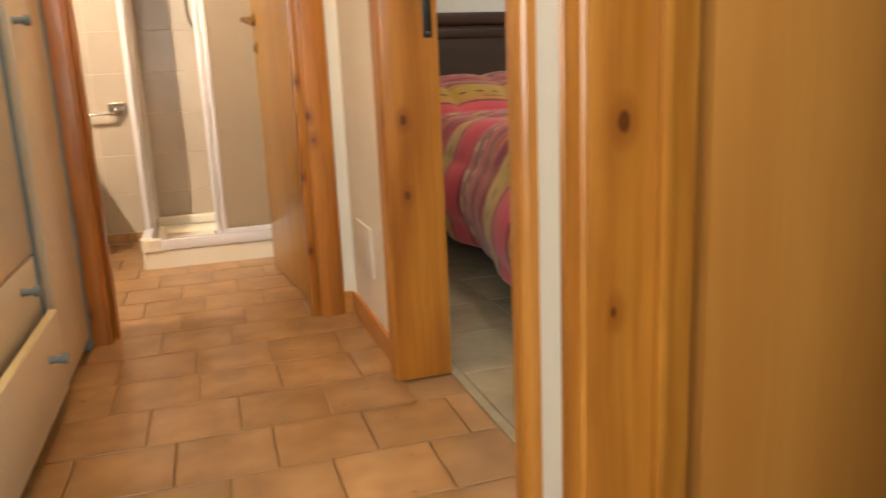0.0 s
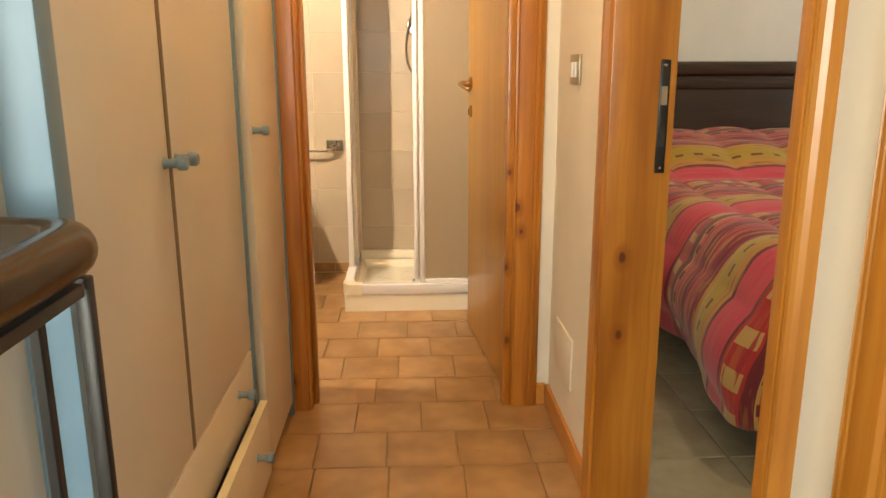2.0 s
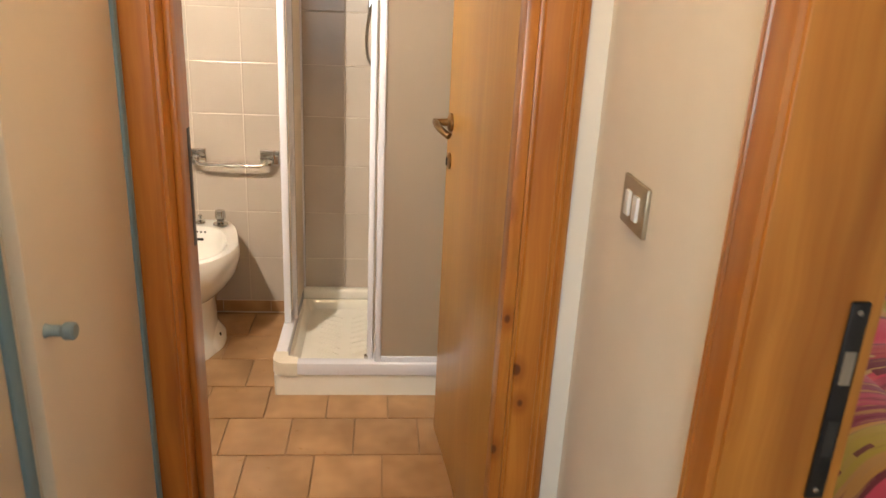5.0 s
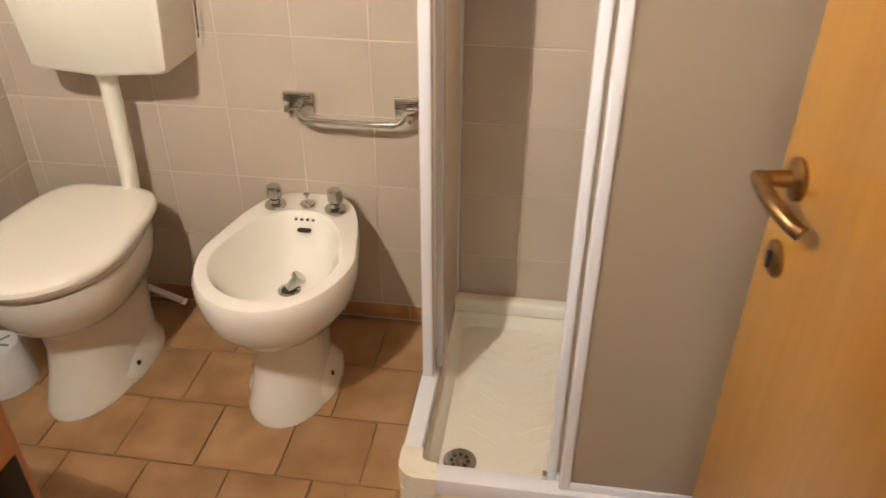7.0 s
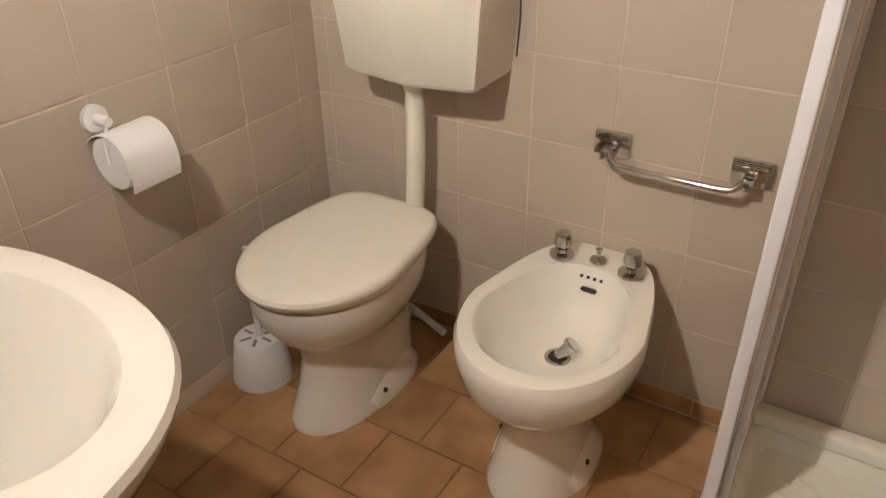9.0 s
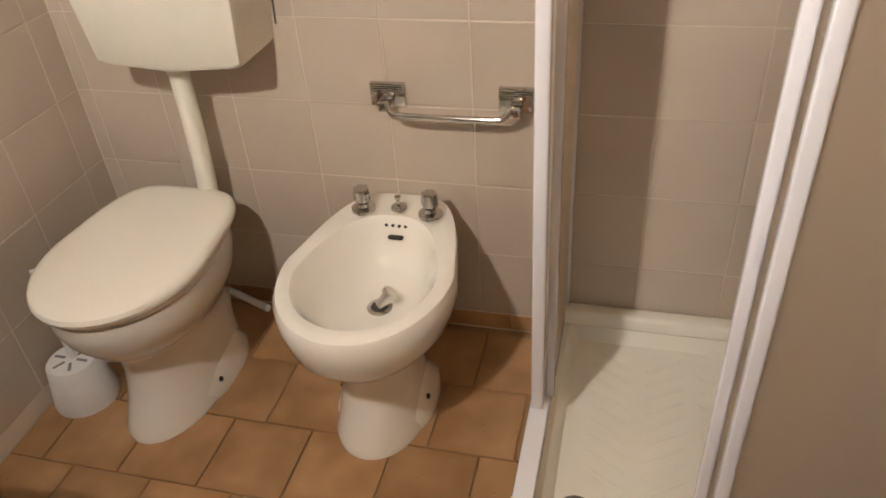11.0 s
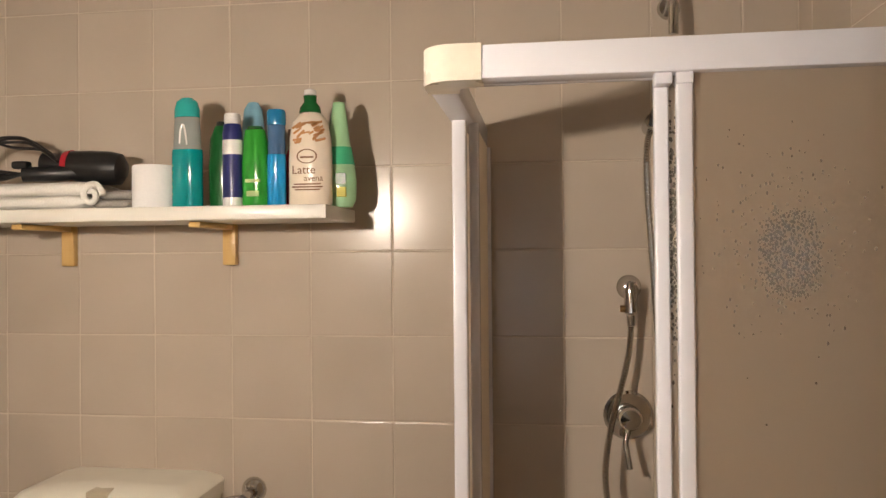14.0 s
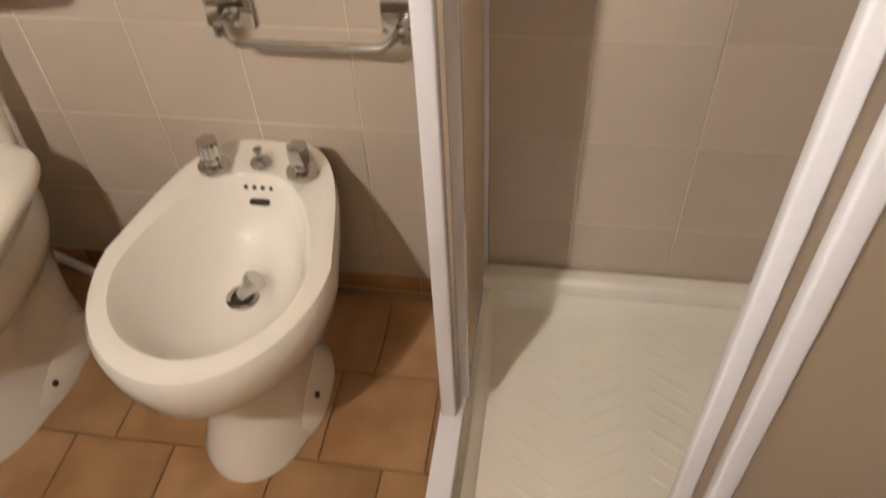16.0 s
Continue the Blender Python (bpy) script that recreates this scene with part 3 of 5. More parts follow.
# ---- lamps ----
LX, LY, LZ = -0.735, END_Y + 0.205, 1.850
lamp = root("wall_lamp", (LX, END_Y + 0.12, LZ), "small warm opal globe lamp over the washbasin", "wall lamp")
part("backplate", lathe([(0, 0), (0.045, 0), (0.045, 0.010), (0.038, 0.016), (0, 0.018)], (LX, END_Y + 0.121, LZ), 28, m=pose(0, 0, 0, -90)), M_ALU, lamp)
part("neck", lathe([(0, 0.016), (0.018, 0.016), (0.016, 0.040), (0.022, 0.046), (0.022, 0.056), (0, 0.056)], (LX, END_Y + 0.121, LZ), 20, m=pose(0, 0, 0, -90)), M_ALU, lamp)
part("globe", lathe([(0, -0.034)] + [(0.034 * math.cos(a), 0.034 * math.sin(a)) for a in [radians(-75 + 15 * i) for i in range(11)]] + [(0, 0.034)], (LX, LY, LZ), 24), M_LAMP, lamp, "glowing opal globe")
# Unseen plates added to keep the globe's light off ceiling, basin and door.
part("canopy", box(LX - 0.11, LX + 0.11, END_Y + 0.121, LY + 0.095, LZ + 0.048, LZ + 0.054, 0.002, 1), M_ALU, lamp, "white metal baffle added above the globe")
part("lower_plate", box(LX - 0.1045, LX + 0.020, END_Y + 0.121, LY + 0.022, LZ - 0.046, LZ - 0.041, 0.002, 1), M_ALU, lamp)
for sx in (-1, 1):
    part("side_plate", box(LX + sx * 0.1075 - 0.0025, LX + sx * 0.1075 + 0.0025, END_Y + 0.121, LY + 0.038, LZ - 0.19, LZ + 0.048), M_ALU, lamp)
cl = root("ceiling_lamp", (0.08, 1.75, TOP), "round opal ceiling lamp of the hall", "ceiling lamp")
part("base", lathe([(0, -0.02), (0.13, -0.02), (0.13, 0), (0, 0)], (0.08, 1.75, TOP), 32), M_ALU, cl)
part("shade", lathe([(0, -0.085), (0.05, -0.082), (0.09, -0.065), (0.115, -0.04), (0.12, -0.021), (0, -0.021)], (0.08, 1.75, TOP), 32), M_DOME, cl, "glowing opal glass shade")

bl = root("bedroom_ceiling_lamp", (1.45, 2.60, TOP), "small opal ceiling lamp of the bedroom", "ceiling lamp")
part("base", lathe([(0, -0.02), (0.08, -0.02), (0.08, 0), (0, 0)], (1.45, 2.60, TOP), 28), M_ALU, bl)
part("shade", lathe([(0, -0.085), (0.03, -0.082), (0.055, -0.065), (0.07, -0.04), (0.072, -0.021), (0, -0.021)], (1.45, 2.60, TOP), 28), M_DOME_2, bl, "glowing opal glass shade")


# ---- wall and floor tiles ----
def tile_mesh(name, sx, sy, t, bevel=0.0022):
    """A tile lying flat, its top at z = 0: soft edges, a little thickness."""
    hx, hy = sx / 2, sy / 2
    rings = []
    for inset, z in ((0, -t), (0, -bevel), (bevel * 0.35, -bevel * 0.3), (bevel * 1.3, 0)):
        rings.append([(-hx + inset, -hy + inset, z), (hx - inset, -hy + inset, z), (hx - inset, hy - inset, z), (-hx + inset, hy - inset, z)])
    bm = loft(rings, cap=(False, True))
    me = bpy.data.meshes.new(name)
    bmesh.ops.recalc_face_normals(bm, faces=bm.faces)
    bm.to_mesh(me)
    bm.free()
    return me


def lay(name, cache, sx, sy, t, mat, parent, m):
    key = (name, round(sx, 3), round(sy, 3))
    if key not in cache:
        cache[key] = tile_mesh(name, sx, sy, t)
        cache[key].materials.append(mat)
    ob = new(name, cache[key])
    ob.parent = parent
    base = parent.location
    ob.matrix_basis = Matrix.Translation(-base) @ m
    return ob


TILES = {}
PX, PZ, JOINT = 0.2015, 0.2035, 0.0022


def spans(lo, hi, start, pitch):
    k = math.floor((lo - start) / pitch)
    out = []
    while start + k * pitch < hi - 1e-6:
        a, b = max(lo, start + k * pitch), min(hi, start + (k + 1) * pitch)
        if b - a > 0.012:
            out.append((a, b))
        k += 1
    return out


rnd = random.Random(5)
rows_z = spans(0.055, TOP, 0.051, PZ)
tilt = lambda: pose(0, 0, 0, rnd.gauss(0, 0.16), rnd.gauss(0, 0.16), 0)
for z0, z1 in rows_z:
    zc, h = (z0 + z1) / 2, z1 - z0 - JOINT
    for a, b in spans(LEFT_X, RIGHT_X, -0.4, PX):
        lay("tile", TILES, b - a - JOINT, h, 0.006, M_WTILE, wall_back, pose((a + b) / 2, BACK_Y, zc, 90) @ tilt())
    for a, b in spans(END_Y + 0.12, BACK_Y, 3.925, PX):
        lay("tile", TILES, h, b - a - JOINT, 0.006, M_WTILE, wall_left, pose(LEFT_X, (a + b) / 2, zc, 0, 90, 0) @ tilt())
        if a > 3.2:
            lay("tile", TILES, h, b - a - JOINT, 0.006, M_WTILE, wall_right, pose(RIGHT_X, (a + b) / 2, zc, 0, -90, 0) @ tilt())
# brown skirting tiles at the foot of the tiled walls
for a, b in spans(LEFT_X, -0.21, -0.316, 0.204):
    lay("skirting_tile", TILES, b - a - JOINT, 0.050, 0.009, M_FTILE, wall_back, pose((a + b) / 2, BACK_Y - 0.003, 0.027, 90))
# floor: staggered courses
FP = 0.2075
PHASE = {0: 0.038, 1: 0.178, 2: 0.097, 3: 0.19, 4: 0.08, 5: 0.17, 6: 0.047, 7: 0.178, 8: 0.125, 9: 0.02, 10: 0.03, 11: 0.125, 12: 0.19, 13: 0.09, 14: 0.0}
for k in range(-1, 16):
    y0, y1 = 3.979 - FP * k, min(FLOOR_BACK, 3.979 - FP * (k - 1))
    if k == -1:
        y1 = FLOOR_BACK
    y0 = max(y0, 0.90)
    if y1 - y0 < 0.02:
        continue
    lo = LEFT_X if y0 > END_Y + 0.04 else -0.93
    hi = RIGHT_X if y0 > END_Y + 0.04 else HALL_X
    if y0 > 1.03 and y1 < 1.83:
        hi = HALL_X + 0.122
    for a, b in spans(lo, hi, PHASE.get(k, 0.14), FP):
        lay("tile", TILES, b - a - 0.0032, y1 - y0 - 0.0032, 0.008, M_FTILE, floor_ob, pose((a + b) / 2, (y0 + y1) / 2, rnd.uniform(-0.0006, 0.0006), rnd.gauss(0, 0.12), rnd.gauss(0, 0.12), 0))
bedroom_floor = structure("floor_bedroom", box(HALL_X + 0.122, 3.6, 0.95, BACK_Y - 0.06, -0.006, -0.0055), M_FGROUT, "tiled bedroom floor, daylight's grey cast put into its colour", "floor")
for a, b in spans(HALL_X + 0.124, 3.6, 0.70, 0.303):
    for c, d in spans(0.95, BACK_Y - 0.06, 1.21, 0.303):
        lay("floor_slab", TILES, b - a - 0.003, d - c - 0.003, 0.006, M_DAYLIT_TILE, bedroom_floor, pose((a + b) / 2, (c + d) / 2, 0.0005))

# ---- shower ----
SX, SY, TZ = -0.208, 3.506, 0.082
tray = root("shower_tray", (0.155, 3.84, 0), "cream acrylic shower tray with ribbed floor", "shower tray")


def rounded(x0, x1, y0, y1, r, z, n=6):
    pts = []
    for cx, cy, a0 in ((x1 - r, y1 - r, 0), (x0 + r, y1 - r, 90), (x0 + r, y0 + r, 180), (x1 - r, y0 + r, 270)):
        for i in range(n + 1):
            a = radians(a0 + 90 * i / n)
            pts.append((cx + r * math.cos(a), cy + r * math.sin(a), z))
    return pts


RX = RIGHT_X - 0.001
BY = BACK_Y - 0.001
part("basin", loft([rounded(SX, RX, SY, BY, 0.012, 0.0), rounded(SX, RX, SY, BY, 0.012, TZ - 0.004), rounded(SX + 0.004, RX, SY + 0.004, BY, 0.012, TZ),
                    rounded(SX + 0.050, RX - 0.03, SY + 0.050, BY - 0.03, 0.03, TZ), rounded(SX + 0.058, RX - 0.038, SY + 0.058, BY - 0.038, 0.03, TZ - 0.008),
                    rounded(SX + 0.072, RX - 0.052, SY + 0.072, BY - 0.052, 0.03, 0.040), rounded(SX + 0.09, RX - 0.07, SY + 0.09, BY - 0.07, 0.03, 0.034)]), M_TRAY, tray)
part("back_rim", box(SX + 0.03, RX, BY - 0.045, BY, TZ - 0.002, 0.128, 0.012, 3), M_TRAY, tray)
part("side_rim", box(RX - 0.045, RX, SY + 0.04, BY - 0.046, TZ - 0.002, 0.128, 0.012, 3), M_TRAY, tray)
for i in range(11):
    for j in range(4):
        if j == 0 and i < 2:
            continue
        cx, cy = SX + 0.17 + 0.125 * j, SY + 0.135 + 0.046 * i
        part("rib", box(-0.050, 0.050, -0.005, 0.005, -0.002, 0.0018, 0.0008, 1, m=pose(cx, cy, 0.034, 0, 0, 32 if j % 2 else -32)), M_TRAY, tray)
drain = part("drain", lathe([(0, 0), (0.040, 0), (0.040, 0.004), (0.032, 0.006), (0, 0.0045)], (-0.088, 3.640, 0.034), 28), M_CHROME, tray, "chrome shower drain")
for i in range(8):
    a = 2 * math.pi * i / 8
    part("slot", lathe([(0, 0), (0.0045, 0), (0.0045, 0.0007), (0, 0.0007)], (-0.088 + 0.02 * math.cos(a), 3.640 + 0.02 * math.sin(a), 0.0395), 10), M_HOLE_SHADE_BOLT, drain)

cab = root("shower_enclosure", (0.155, 3.80, TZ), "white framed corner shower screen with frosted sliding panels", "shower enclosure")
RZ0, RZ1 = TZ, 0.128
CX0, CY0 = SX - 0.004, SY - 0.006


def rail(z0, z1, cap_mat, tall):
    """A square rail round the open corner, with a rounded corner cap."""
    part("front_rail", box(CX0 + 0.085, RX - 0.001, CY0, CY0 + 0.042, z0, z1, 0.003), M_ALU, cab)
    part("front_track", box(CX0 + 0.085, RX - 0.001, CY0 + 0.042, CY0 + 0.056, z0 if tall else z0 + 0.004, z1 - 0.012, 0.002), M_ALU, cab)
    part("side_rail", box(CX0, CX0 + 0.042, CY0 + 0.085, BY, z0, z1, 0.003), M_ALU, cab)
    outer, inner, n = [], [], 8
    r = 0.045
    for i in range(n + 1):
        a = radians(180 + 90 * i / n)
        outer.append((CX0 - 0.002 + r + r * math.cos(a), CY0 - 0.002 + r + r * math.sin(a)))
    outer = [(CX0 - 0.002, CY0 + 0.086)] + outer + [(CX0 + 0.086, CY0 - 0.002)]
    inner = [(CX0 + 0.046, CY0 + 0.086), (CX0 + 0.050, CY0 + 0.056), (CX0 + 0.056, CY0 + 0.050), (CX0 + 0.086, CY0 + 0.046)]
    ring = outer + inner[::-1]
    part("corner_cap", loft([[(x, y, z0 - 0.002) for x, y in ring], [(x, y, z1 + 0.002) for x, y in ring]]), cap_mat, cab, "cream plastic corner cap", sharp=30)


M_CAP = plain("cream_cap_plastic", (0.80, 0.74, 0.62), 0.3)
rail(RZ0, RZ1, M_CAP, False)
rail(1.918, 1.966, M_CAP, True)


def stile(x0, x1, y0, y1, z0, z1):
    """A plain white upright of a sliding panel, with softened edges."""
    return part("stile", box(x0, x1, y0, y1, z0, z1, 0.0035, 3), M_ALU, cab)


ZP0, ZP1 = 0.128, 1.920
# front panels: an inner slider pushed right and the outer one beside the wall
stile(0.114, 0.134, CY0 + 0.034, CY0 + 0.052, ZP0, ZP1)
stile(0.141, 0.163, CY0 + 0.012, CY0 + 0.030, ZP0, ZP1)
p_front = part("panel", box(0.161, RX - 0.004, CY0 + 0.0185, CY0 + 0.0225, ZP0, ZP1), M_FROST, cab, "frosted acrylic pane")
part("panel", box(0.132, RX - 0.004, CY0 + 0.041, CY0 + 0.045, ZP0, ZP1), M_FROST, cab, "frosted acrylic pane")
for yy in (CY0 + 0.016, CY0 + 0.038):
    part("panel_foot", box(0.134 if yy > CY0 + 0.02 else 0.163, RX - 0.004, yy - 0.003, yy + 0.010, ZP0, ZP0 + 0.022, 0.002), M_ALU, cab)
# side panels, pushed back to the wall
stile(CX0 + 0.004, CX0 + 0.030, 3.822, 3.848, ZP0, ZP1 + 0.010)
part("panel", box(CX0 + 0.015, CX0 + 0.019, 3.848, BY - 0.004, ZP0, ZP1), M_FROST, cab, "frosted acrylic pane")
stile(CX0 + 0.032, CX0 + 0.050, 3.864, 3.884, ZP0, ZP1)
part("panel", box(CX0 + 0.038, CX0 + 0.042, 3.884, BY - 0.004, ZP0, ZP1), M_FROST, cab, "frosted acrylic pane")
part("wall_profile", box(CX0, CX0 + 0.05, BY - 0.022, BY - 0.001, ZP0, 1.918, 0.002), M_ALU, cab)
for x in (0.121, 0.149):
    part("roller_cap", box(x - 0.009, x + 0.014, CY0 + 0.008, CY0 + 0.036, 1.903, 1.922, 0.002), M_ALU, cab)
part("guide_clip", box(0.104, 0.120, CY0 + 0.034, CY0 + 0.050, 0.128, 0.142, 0.002), M_CHROME, cab)
# the wet patch: drops and runs of water on the front pane
rd = random.Random(11)
bmd = bmesh.new()
for i in range(2000):
    if i < 1700:
        dx, dz, r = rd.uniform(-1, 1), rd.uniform(-1, 1), rd.uniform(0.0006, 0.0014)
        if abs(dx) ** 3 + abs(dz) ** 3 > rd.uniform(0.45, 1.0):
            continue
        dx, dz = dx * 0.043, dz * 0.066
    else:
        dx, dz, r = rd.gauss(0, 0.050), rd.gauss(0.01, 0.065), rd.uniform(0.0006, 0.0017)
    lathe([(0, 0), (r, 0), (r * 0.8, r * 0.35), (0, r * 0.5)], (0.288 + dx, CY0 + 0.0185, 1.668 + dz), 6, 1.0, rd.uniform(0.9, 2.0), m=pose(0, 0, 0, 90), bm=bmd)
for i in range(260):
    r = rd.uniform(0.0008, 0.0022)
    lathe([(0, 0), (r, 0), (r * 0.8, r * 0.4), (0, r * 0.55)], (rd.uniform(0.1350, 0.144), CY0 + 0.0408, 1.70 + rd.gauss(0, 0.085)), 6, 1.0, rd.uniform(0.9, 2.2), m=pose(0, 0, 0, 90), bm=bmd)
tagged(part("wet_patch", bmd, M_DROPS, p_front, "wet patch of water drops"), kind="stuff")

# shower fittings on the back wall
mix = root("shower_mixer", (0.146, BACK_Y, 1.30), "chrome single-lever shower mixer on the tiled wall", "shower mixer")
part("plate", lathe([(0, 0), (0.056, 0), (0.056, 0.005), (0.050, 0.012), (0, 0.014)], (0.146, BACK_Y - 0.001, 1.30), 32, m=pose(0, 0, 0, 90)), M_CHROME, mix)
part("body", lathe([(0, 0.012), (0.026, 0.012), (0.026, 0.050), (0.022, 0.058), (0, 0.060)], (0.146, BACK_Y - 0.001, 1.30), 24, m=pose(0, 0, 0, 90)), M_CHROME, mix)
part("lever", tube([(0.146, BACK_Y - 0.048, 1.29), (0.134, BACK_Y - 0.060, 1.25), (0.142, BACK_Y - 0.072, 1.195)], 0.0065, 12), M_CHROME, mix)
hs = root("hand_shower", (0.150, BACK_Y, 1.59), "steel hose and chrome wall elbow of the hand shower", "hand shower")
part("elbow", lathe([(0, 0), (0.028, 0), (0.028, 0.006), (0.020, 0.016), (0.014, 0.030), (0.014, 0.05), (0, 0.055)], (0.150, BACK_Y - 0.001, 1.592), 24, m=pose(0, 0, 0, 90)), M_CHROME, hs)
part("outlet", lathe([(0, -0.085), (0.009, -0.085), (0.010, -0.060), (0.015, -0.055), (0.015, -0.005), (0.011, 0.012), (0, 0.014)], (0.150, BACK_Y - 0.045, 1.592), 16), M_CHROME, hs)
part("valve_knob", lathe([(0, 0), (0.008, 0), (0.008, 0.02), (0, 0.02)], (0.146, BACK_Y - 0.045, 1.545), 12, m=pose(0, 0, 0, 0, -90, 0)), M_BRONZE, hs)
hose = smooth_path([(0.150, BACK_Y - 0.045, 1.505), (0.143, BACK_Y - 0.048, 1.44), (0.122, BACK_Y - 0.06, 1.36), (0.098, BACK_Y - 0.075, 1.27), (0.088, BACK_Y - 0.08, 1.18), (0.100, BACK_Y - 0.075, 1.10), (0.140, BACK_Y - 0.07, 1.055),
                    (0.190, BACK_Y - 0.07, 1.06), (0.215, BACK_Y - 0.07, 1.13), (0.212, BACK_Y - 0.07, 1.30), (0.200, BACK_Y - 0.07, 1.55), (0.186, BACK_Y - 0.07, 1.78), (0.184, BACK_Y - 0.075, 1.90), (0.196, BACK_Y - 0.08, 1.95)], 26)
part("hose", tube(hose, 0.0068, 8, 0.10), M_STEELHOSE, hs, "ribbed steel hose")
part("handle", tube(smooth_path([(0.196, BACK_Y - 0.08, 1.945), (0.205, BACK_Y - 0.085, 1.98), (0.225, BACK_Y - 0.10, 2.02)], 6), 0.012, 12), M_BLACK, hs)
part("holder", lathe([(0, 0), (0.018, 0), (0.016, 0.055), (0.020, 0.06), (0.020, 0.085), (0, 0.085)], (0.200, BACK_Y - 0.001, 1.955), 16, m=pose(0, 0, 0, 90)), M_CHROME, hs)
arm = root("shower_outlet", (0.245, BACK_Y, 2.215), "old chrome pipe elbow above the shower rail", "shower pipe")
part("rose", lathe([(0, 0), (0.026, 0), (0.022, 0.01), (0, 0.012)], (0.245, BACK_Y - 0.001, 2.225), 20, m=pose(0, 0, 0, 90)), M_CHROME, arm)
part("pipe", tube(smooth_path([(0.245, BACK_Y - 0.005, 2.225), (0.245, BACK_Y - 0.05, 2.225), (0.245, BACK_Y - 0.062, 2.20), (0.245, BACK_Y - 0.062, 2.15)], 6), 0.011, 12), M_CHROME, arm)

# ---- grab bar ----
gb = root("towel_bar", (-0.447, BACK_Y, 0.69), "short chrome towel bar on square plates", "towel bar")
for x in (-0.597, -0.297):
    pl = part("wall_plate", box(x - 0.042, x + 0.042, BACK_Y - 0.013, BACK_Y - 0.001, 0.664, 0.722, 0.003), M_CHROME, gb)
    for i in range(3):
        part("step", box(x - 0.036, x + 0.036, BACK_Y - 0.018, BACK_Y - 0.012, 0.705 + i * 0.005, 0.708 + i * 0.005, 0.001, 1), M_CHROME, pl)
    part("arm", box(x - 0.014, x + 0.014, BACK_Y - 0.055, BACK_Y - 0.012, 0.668, 0.692, 0.005), M_CHROME, gb)
part("bar", tube(smooth_path([(-0.590, BACK_Y - 0.045, 0.688), (-0.583, BACK_Y - 0.058, 0.680), (-0.572, BACK_Y - 0.066, 0.673), (-0.550, BACK_Y - 0.068, 0.670), (-0.447, BACK_Y - 0.068, 0.669), (-0.344, BACK_Y - 0.068, 0.670), (-0.322, BACK_Y - 0.066, 0.673), (-0.311, BACK_Y - 0.058, 0.680), (-0.304, BACK_Y - 0.045, 0.688)], 7), 0.0075, 14), M_CHROME, gb)

# ---- lavatory ----
WX = -1.128
wc = root("toilet", (WX, 3.85, 0), "white ceramic toilet with closed cream lid", "toilet")
part("pan", loft([egg(WX, 0.113, 3.652, 4.082, 0.0000), egg(WX, 0.113, 3.652, 4.082, 0.0126), egg(WX, 0.105, 3.662, 4.082, 0.0315), egg(WX, 0.099, 3.697, 4.082, 0.1050), egg(WX, 0.097, 3.712, 4.092, 0.1680),
                  egg(WX, 0.103, 3.706, 4.100, 0.2250), egg(WX, 0.124, 3.688, 4.106, 0.2520, taper=0.06), egg(WX, 0.155, 3.648, 4.112, 0.2830, taper=0.1), egg(WX, 0.174, 3.618, 4.122, 0.3308, taper=0.12), egg(WX, 0.184, 3.604, 4.122, 0.3780, taper=0.12), egg(WX, 0.182, 3.606, 4.122, 0.4074, taper=0.12), egg(WX, 0.158, 3.632, 4.102, 0.4137, taper=0.12)]), M_CERAMIC, wc)
part("seat", loft([egg(WX, 0.174, 3.612, 4.082, 0.4142, taper=0.12), egg(WX, 0.185, 3.602, 4.092, 0.4169, taper=0.12), egg(WX, 0.186, 3.600, 4.092, 0.4263, taper=0.12), egg(WX, 0.181, 3.604, 4.092, 0.4305, taper=0.12)]), M_SEAT, wc, "cream plastic seat")
part("lid", loft([egg(WX, 0.181, 3.600, 4.107, 0.4318, taper=0.14, back=4.5), egg(WX, 0.191, 3.588, 4.112, 0.4330, taper=0.14, back=4.5), egg(WX, 0.193, 3.585, 4.113, 0.4420, taper=0.14, back=4.5), egg(WX, 0.190, 3.589, 4.110, 0.4520, taper=0.14, back=4.5), egg(WX, 0.182, 3.599, 4.102, 0.4585, taper=0.14, back=4.5), egg(WX, 0.166, 3.619, 4.084, 0.4620, taper=0.14, back=4.3),
                 egg(WX, 0.130, 3.665, 4.050, 0.4645, taper=0.13, back=4), egg(WX, 0.074, 3.732, 4.000, 0.4658, taper=0.1, back=3), egg(WX, 0.02, 3.83, 3.90, 0.4662)]), M_SEAT, wc, "closed cream plastic lid")
for sx in (-1, 1):
    part("hinge", tube([(WX + sx * 0.075 - 0.02, 4.097, 0.437), (WX + sx * 0.075 + 0.02, 4.097, 0.437)], 0.010, 12), M_SEAT, wc)
    part("foot_bolt", lathe([(0, 0), (0.007, 0), (0.007, 0.004), (0, 0.006)], (WX + sx * 0.116, 3.85, 0.045), 12, m=pose(0, 0, 0, 0, sx * 75, 0)), M_HOLE_SHADE_BOLT, wc)
    part("foot_lug", loft([egg(WX + sx * 0.062, 0.062, 3.76, 4.05, 0.0, 24), egg(WX + sx * 0.062, 0.060, 3.77, 4.05, 0.03, 24), egg(WX + sx * 0.050, 0.045, 3.80, 4.02, 0.085, 24), egg(WX + sx * 0.045, 0.03, 3.86, 4.02, 0.12, 24)]), M_CERAMIC, wc)

